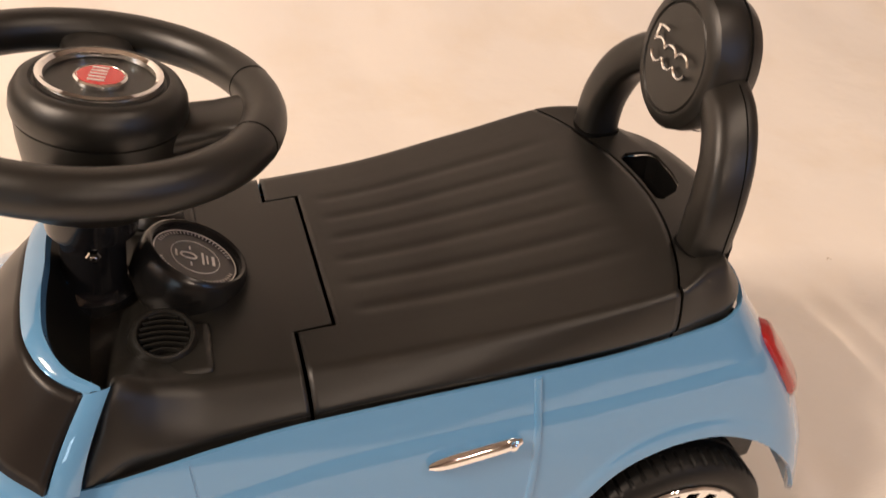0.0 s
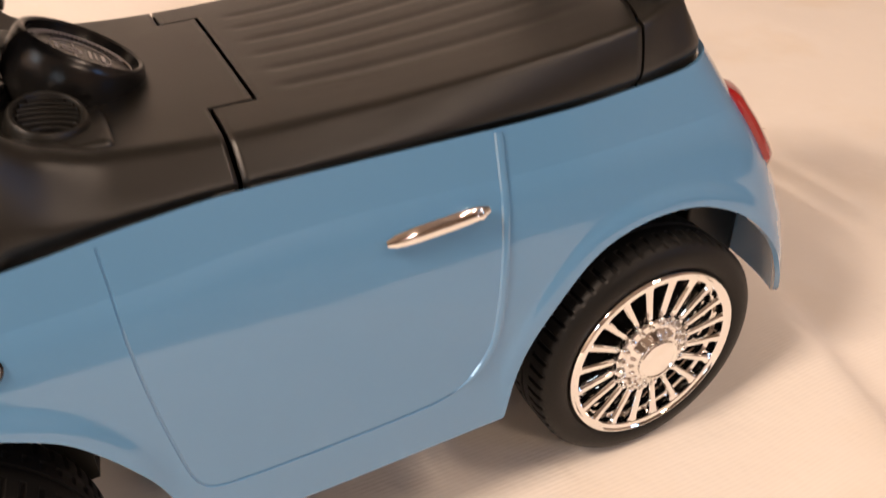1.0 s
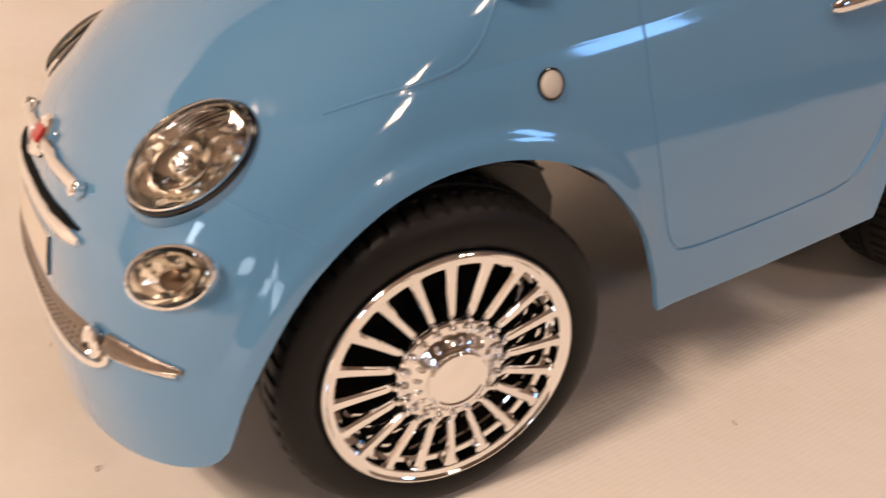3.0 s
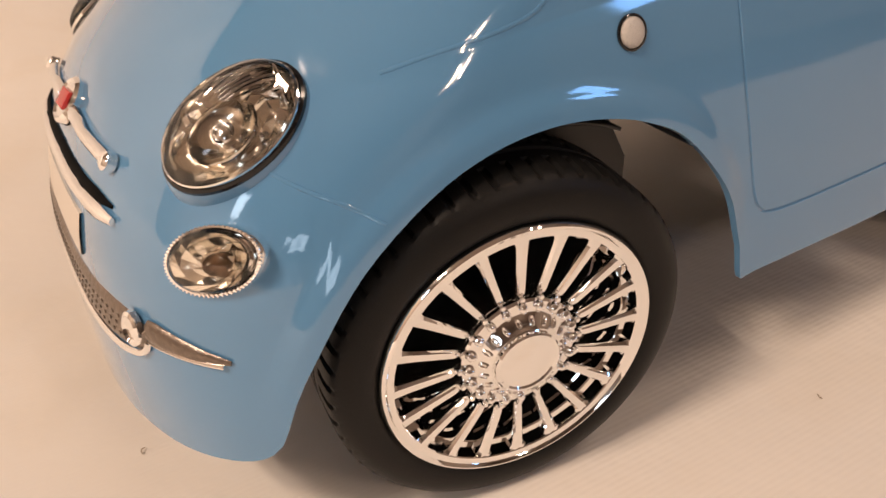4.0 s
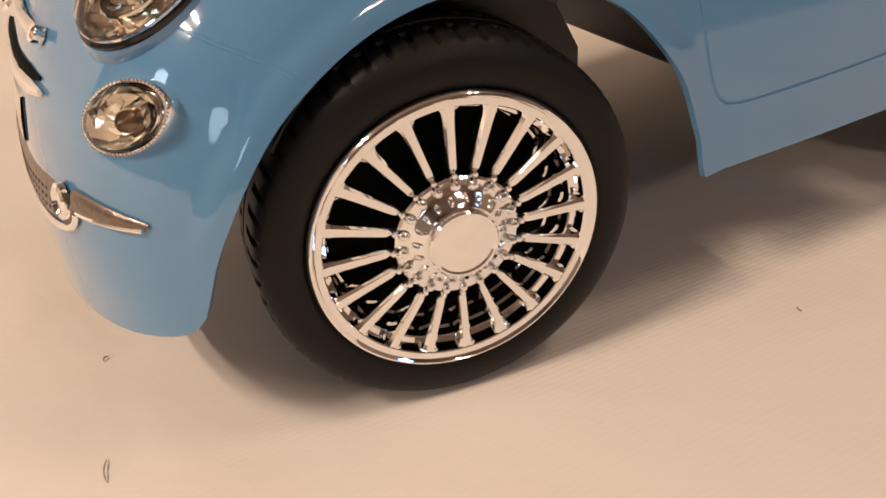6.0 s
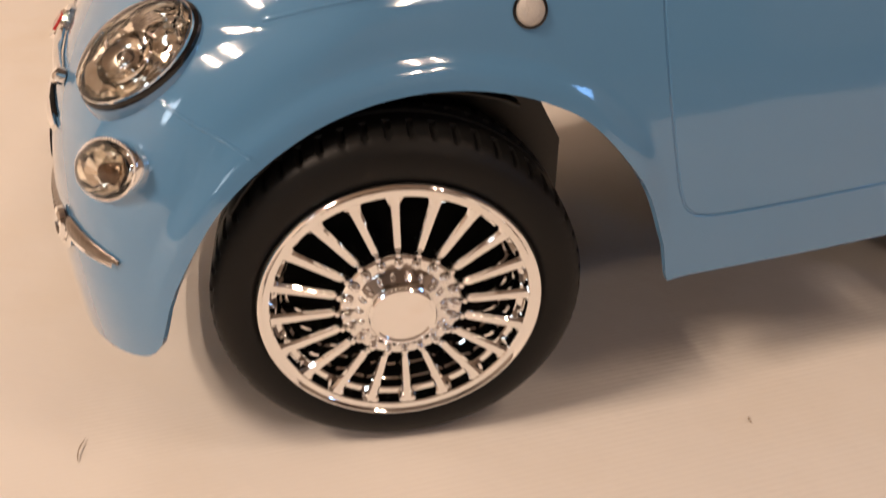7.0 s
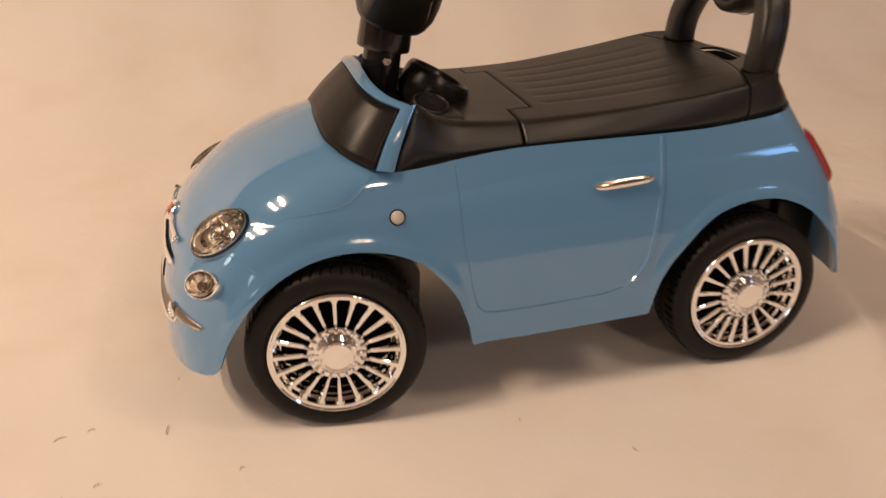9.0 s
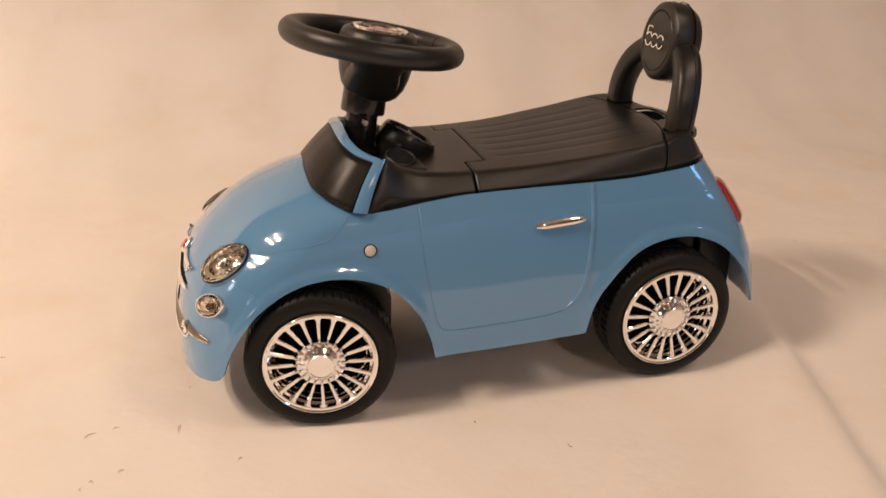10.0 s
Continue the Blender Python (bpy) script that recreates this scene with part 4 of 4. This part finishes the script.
    for k in range(15):
        q = k / 14
        z = 0.1740 + (0.2225 - 0.1740) * q
        x0 = lerp(q, (0, 0.15, 0.85, 1), (0.4860, 0.4805, 0.4620, 0.4600))
        x1 = tail_x(z) - 0.0095
        row = []
        for j in range(11):
            u = j / 10
            x = x0 + (x1 - x0) * (1 - (1 - u) ** 1.7)
            y = side_y(x, z)
            nx = Vector((sstep(u, -0.2, 1.1), s * (1 - 0.8 * u), 0.25)).normalized()
            dome = 0.0060 * (min(q, 1 - q, 0.14) / 0.14) ** 0.5 * (min(u, 0.18) / 0.18) ** 0.5
            row.append(Vector((x, s * y, z)) + nx * (dome - 0.0008))
        rows.append(row)
    part("tail_light", sheet(rows), RED, car, "red moulded tail light")


# nose trim, which runs across the middle
def nose_point(y, z, lift=0.0):
    """The point of the nose at y and z."""
    a, b = nose_x(z), 0.03
    for _ in range(40):
        c = (a + b) / 2
        if side_y(c, z) < abs(y):
            a = c
        else:
            b = c
    x = (a + b) / 2
    e = 0.002
    if abs(y) < 1e-5:
        n = Vector((-1, 0, 0.25)).normalized()
    else:
        _, n = skin(max(x, nose_x(z) + 0.0004), z, -1 if y < 0 else 1)
    return Vector((x, y, z)) + n * lift, n


line = [nose_point(-0.0765 + 0.153 * i / 40, 0.1445, 0.0014) for i in range(41)]
part("chrome_lip", tube([p for p, _ in line], 0.0031, 10, flat=0.6, up=[n for _, n in line], taper=[0.5 + 0.5 * min(1, min(i, 40 - i) / 3) for i in range(41)]), CHROME, car, "curved chrome lip across the nose")
# Near-black strip on the skin draws the shadow along the lip; nothing is cut.
line = [nose_point(-0.0735 + 0.147 * i / 40, 0.1488, 0.0004) for i in range(41)]
part("lip_shadow_gap", tube([p for p, _ in line], 0.0026, 8, flat=0.5, up=[n for _, n in line], taper=[0.3 + 0.7 * min(1, min(i, 40 - i) / 4) for i in range(41)]), DARK, car)
for s in (-1, 1):
    line = [nose_point(s * (0.008 + 0.057 * i / 14), 0.1655 - 0.0040 * i / 14, 0.0022) for i in range(15)]
    bar = part("chrome_whisker", tube([p for p, _ in line], 0.0027, 10, flat=0.7, up=[n for _, n in line], taper=[0.8] + [1] * 12 + [0.95, 0.85]), CHROME, car, "chrome whisker bar beside the emblem")
    p, n = nose_point(s * 0.0650, 0.1614, 0.0026)
    part("bar_end", lathe([(0.0036, -0.002), (0.0036, 0.0016), (0.0022, 0.0026), (0, 0.0027)], 20, m=Matrix.Translation(p) @ n.to_track_quat("Z", "Y").to_matrix().to_4x4()), CHROME, bar)
p, n = nose_point(-0.006, 0.1665, 0.0014)
bm_m = Matrix.Translation(p) @ n.to_track_quat("Z", "Y").to_matrix().to_4x4()
em = part("nose_emblem", lathe([(0.0098, -0.002), (0.0098, 0.0018), (0.0084, 0.0030), (0.0074, 0.0022), (0, 0.0026)], 40, m=bm_m), CHROME, car, "round chrome nose emblem")
part("emblem_plate", box(0, 0, 0.0032, 0.0110, 0.0075, 0.0014, 0.0005, m=bm_m), EMBLEM_RED, em, "red emblem plate")


rows = []
for i in range(25):
    y = -0.0420 + 0.0820 * i / 24
    rows.append([nose_point(y, z, lift)[0] for z, lift in ((0.1180, -0.0006), (0.1186, 0.0010), (0.1270, 0.0012), (0.1354, 0.0010), (0.1360, -0.0006))])
part("blank_plate", sheet(rows), PLATE, car, "blank cream plate on the nose")


def grille_edge(y):
    e = max(0.0, 1 - (abs(y) / 0.0995) ** 8) ** 0.5
    return 0.1065 - 0.0115 * e * (0.55 + 0.45 * abs(y) / 0.1), 0.1080 + 0.0090 * e - 0.0045 * (1 - abs(y) / 0.1)


ys = [0.0995 * math.sin(math.pi * (i / 80 - 0.5)) for i in range(81)]
rows = []
for y in ys:
    z0, z1 = grille_edge(y)
    rows.append([nose_point(y, z0 + (z1 - z0) * k / 6, 0.0014 if 0 < k < 6 else -0.0004)[0] for k in range(7)])
grille = part("lower_grille", sheet(rows), GREY_PRINT, car, "smoked chrome mesh lower grille")
line = [nose_point(y, grille_edge(y)[0] - 0.0004, 0.0012) for y in ys]
part("chrome_grille_edge", tube([p for p, _ in line], 0.0014, 8, flat=0.8, up=[n for _, n in line]), CHROME, car, "chrome edge under the grille")
dot = bmesh.new()
for row in range(3):
    for k in range(-17, 18):
        y = (k + 0.5 * (row % 2)) * 0.0048
        z0, z1 = grille_edge(y)
        p, n = nose_point(y, z0 + (z1 - z0) * (0.30 + 0.20 * row), 0.0013)
        lathe([(0.0009, 0), (0.0007, 0.0005), (0, 0.0006)], 6, bm=dot, m=Matrix.Translation(p) @ n.to_track_quat("Z", "Y").to_matrix().to_4x4())
tagged(part("grille_dots", dot, GREY_PRINT, grille), kind="stuff")
for s in (-1, 1):
    line = [nose_point(s * (0.0995 + 0.0295 * i / 10), 0.1115 - 0.0035 * i / 10, 0.0008) for i in range(11)]
    part("grille_wing", tube([p for p, _ in line], 0.0046, 10, flat=0.40, up=[n for _, n in line], taper=[0.9, 1, 0.97, 0.92, 0.86, 0.8, 0.72, 0.62, 0.5, 0.38, 0.2]), GREY_PRINT, car, "smoked chrome grille wing")
    line = [nose_point(s * (0.1005 + 0.0270 * i / 10), 0.1070 - 0.0005 * i / 10, 0.0012) for i in range(11)]
    part("chrome_wing_edge", tube([p for p, _ in line], 0.0010, 8, up=[n for _, n in line]), CHROME, car)
    p, n = nose_point(s * 0.0925, 0.1095, 0.0020)
    part("grille_boss", lathe([(0.0072, -0.001), (0.0070, 0.0012), (0.0056, 0.0020), (0.0046, 0.0008), (0, 0.0012)], 28, m=Matrix.Translation(p) @ n.to_track_quat("Z", "Y").to_matrix().to_4x4() @ Matrix.Diagonal((0.75, 1, 1, 1))), CHROME, grille, "round boss at the grille's end")


# the trim follows the nose
for ob in car.children_recursive:
    if ob.type == "MESH" and ob.name not in LEANT and ob.matrix_basis == Matrix() and max(v.co.x for v in ob.data.vertices) < (0.08 if ob.name.startswith("side_indicator") else -0.02):
        lean(ob)


# ---- the cloth sweep and the room ----
def cloth_point(u, v):
    """u across, v from the front edge over the floor and up the back."""
    bend = 0.62
    if v < bend:
        p = Vector((u, v, 0))
    elif v < bend + 0.75:
        a = (v - bend) / 0.75 * (math.pi / 2) * 0.93
        r = 0.75 / (math.pi / 2)
        p = Vector((u, bend + r * math.sin(a), r * (1 - math.cos(a))))
    else:
        a = math.pi / 2 * 0.93
        r = 0.75 / (math.pi / 2)
        d = v - bend - 0.75
        p = Vector((u, bend + r * math.sin(a) + d * math.cos(a), r * (1 - math.cos(a)) + d * math.sin(a)))
    return p


def folds(u, v):
    h = 0.0
    h += 0.0050 * noise.noise(Vector((u * 3.1, v * 2.3, 0.7))) + 0.0022 * noise.noise(Vector((u * 9, v * 7, 2.1))) + (0.03 * noise.noise(Vector((u * 1.7, v * 0.8, 5.0))) + 0.010 * noise.noise(Vector((u * 6.5, v * 0.9, 9.0)))) * sstep(v, 0.5, 1.0)
    near = sstep(max(abs(u - 0.2) - 0.36, abs(v) - 0.19), 0.0, 0.16)
    d = (u - 0.558 - 0.30 * (v + 0.156)) / 1.044
    ridge_h = 0.014 * sstep(d, -0.11, 0.0) * (1 - sstep(d, 0.0, 0.026)) * sstep(v, -1.0, -0.6) * (1 - sstep(v, -0.14, 0.12))
    return h * near + ridge_h


rows = []
for j in range(150):
    row = []
    for i in range(420):
        w = -1 + 2 * i / 419
        u = 0.3 + 1.5 * w + 1.8 * w ** 3
        front = -1.02 + 0.16 * noise.noise(Vector((u * 1.9, 3.3, 0.2))) + 0.07 * noise.noise(Vector((u * 5.3, 1.3, 0.7)))
        v = front + (3.3 - front) * j / 149
        p = cloth_point(u, v)
        row.append(p + Vector((0, -1 if v > 1.2 else 0, 0 if v > 1.2 else 1)) * folds(u, v))
    rows.append(row)
ground = part("backdrop", sheet(rows), CLOTH, None)
tagged(ground, "white cloth backdrop sweeping from floor up the wall", "backdrop", kind="structure")


def room_wall(name, a, b, c, d, label, mat=None):
    bm = bmesh.new()
    bm.faces.new([bm.verts.new(p) for p in (a, b, c, d)])
    ob = solid(part(name, bm, mat or WALLPAINT, None, smooth=False), 0.1, 0)
    tagged(ob, label, "wall", kind="structure")


X0, X1, Y0, Y1, ZT = -3.8, 4.0, -6.0, 2.2, 3.1
room_wall("floor", (X0, Y0, -0.06), (X1, Y0, -0.06), (X1, Y1, -0.06), (X0, Y1, -0.06), "dark floor under the cloth", FLOOR)
room_wall("ceiling", (X0, Y0, ZT), (X1, Y0, ZT), (X1, Y1, ZT), (X0, Y1, ZT), "plain pale ceiling")
room_wall("wall_north", (X0, Y1, 0), (X1, Y1, 0), (X1, Y1, ZT), (X0, Y1, ZT), "plain beige wall")
room_wall("wall_south", (X0, Y0, 0), (X1, Y0, 0), (X1, Y0, ZT), (X0, Y0, ZT), "plain brown wall", BROWNWALL)
room_wall("wall_west", (X0, Y0, 0), (X0, Y1, 0), (X0, Y1, ZT), (X0, Y0, ZT), "plain beige wall")
room_wall("wall_east", (X1, Y0, 0), (X1, Y1, 0), (X1, Y1, ZT), (X1, Y0, ZT), "plain beige wall")


# ---- lint and specks lying on the cloth ----
def lint(x, y, size, turn, curl):
    size *= 0.7
    pts = [Vector((size * (i / 8 - 0.5), size * curl * math.sin(i / 8 * 4.2), 0.0007 + 0.0010 * math.sin(i / 8 * 3.1))) for i in range(9)]
    ob = part("lint", tube([pose(x, y, 0, 0, 0, turn) @ p for p in pts], 0.00032, 5, taper=[0.5, 0.9, 1.2, 0.8, 1, 1.3, 0.9, 0.7, 0.4]), LINT, None)
    tagged(ob, "tiny dark thread of lint on white cloth", "lint", group="lint on the cloth")


LINT = material("brown_lint", (0.36, 0.29, 0.22), 0.9)
for row in ((0.800, 0.160, 0.008, 20, 0.3), (-0.130, -0.035, 0.006, 70, 0.2), (-0.130, 0.090, 0.007, 10, 0.4), (0.163, -0.180, 0.005, 95, 0.3), (-0.080, -0.180, 0.008, 50, 0.2), (-0.229, -0.101, 0.018, 35, 0.08), (-0.204, -0.095, 0.010, 30, 0.15), (-0.140, -0.112, 0.020, 85, 0.05), (-0.349, 0.090, 0.009, 25, 0.2), (-0.193, -0.170, 0.009, 40, 0.2), (-0.219, -0.181, 0.006, 0, 0.6), (-0.227, -0.189, 0.009, 120, 0.3), (0.244, -0.243, 0.009, 130, 0.35)):
    lint(*row)
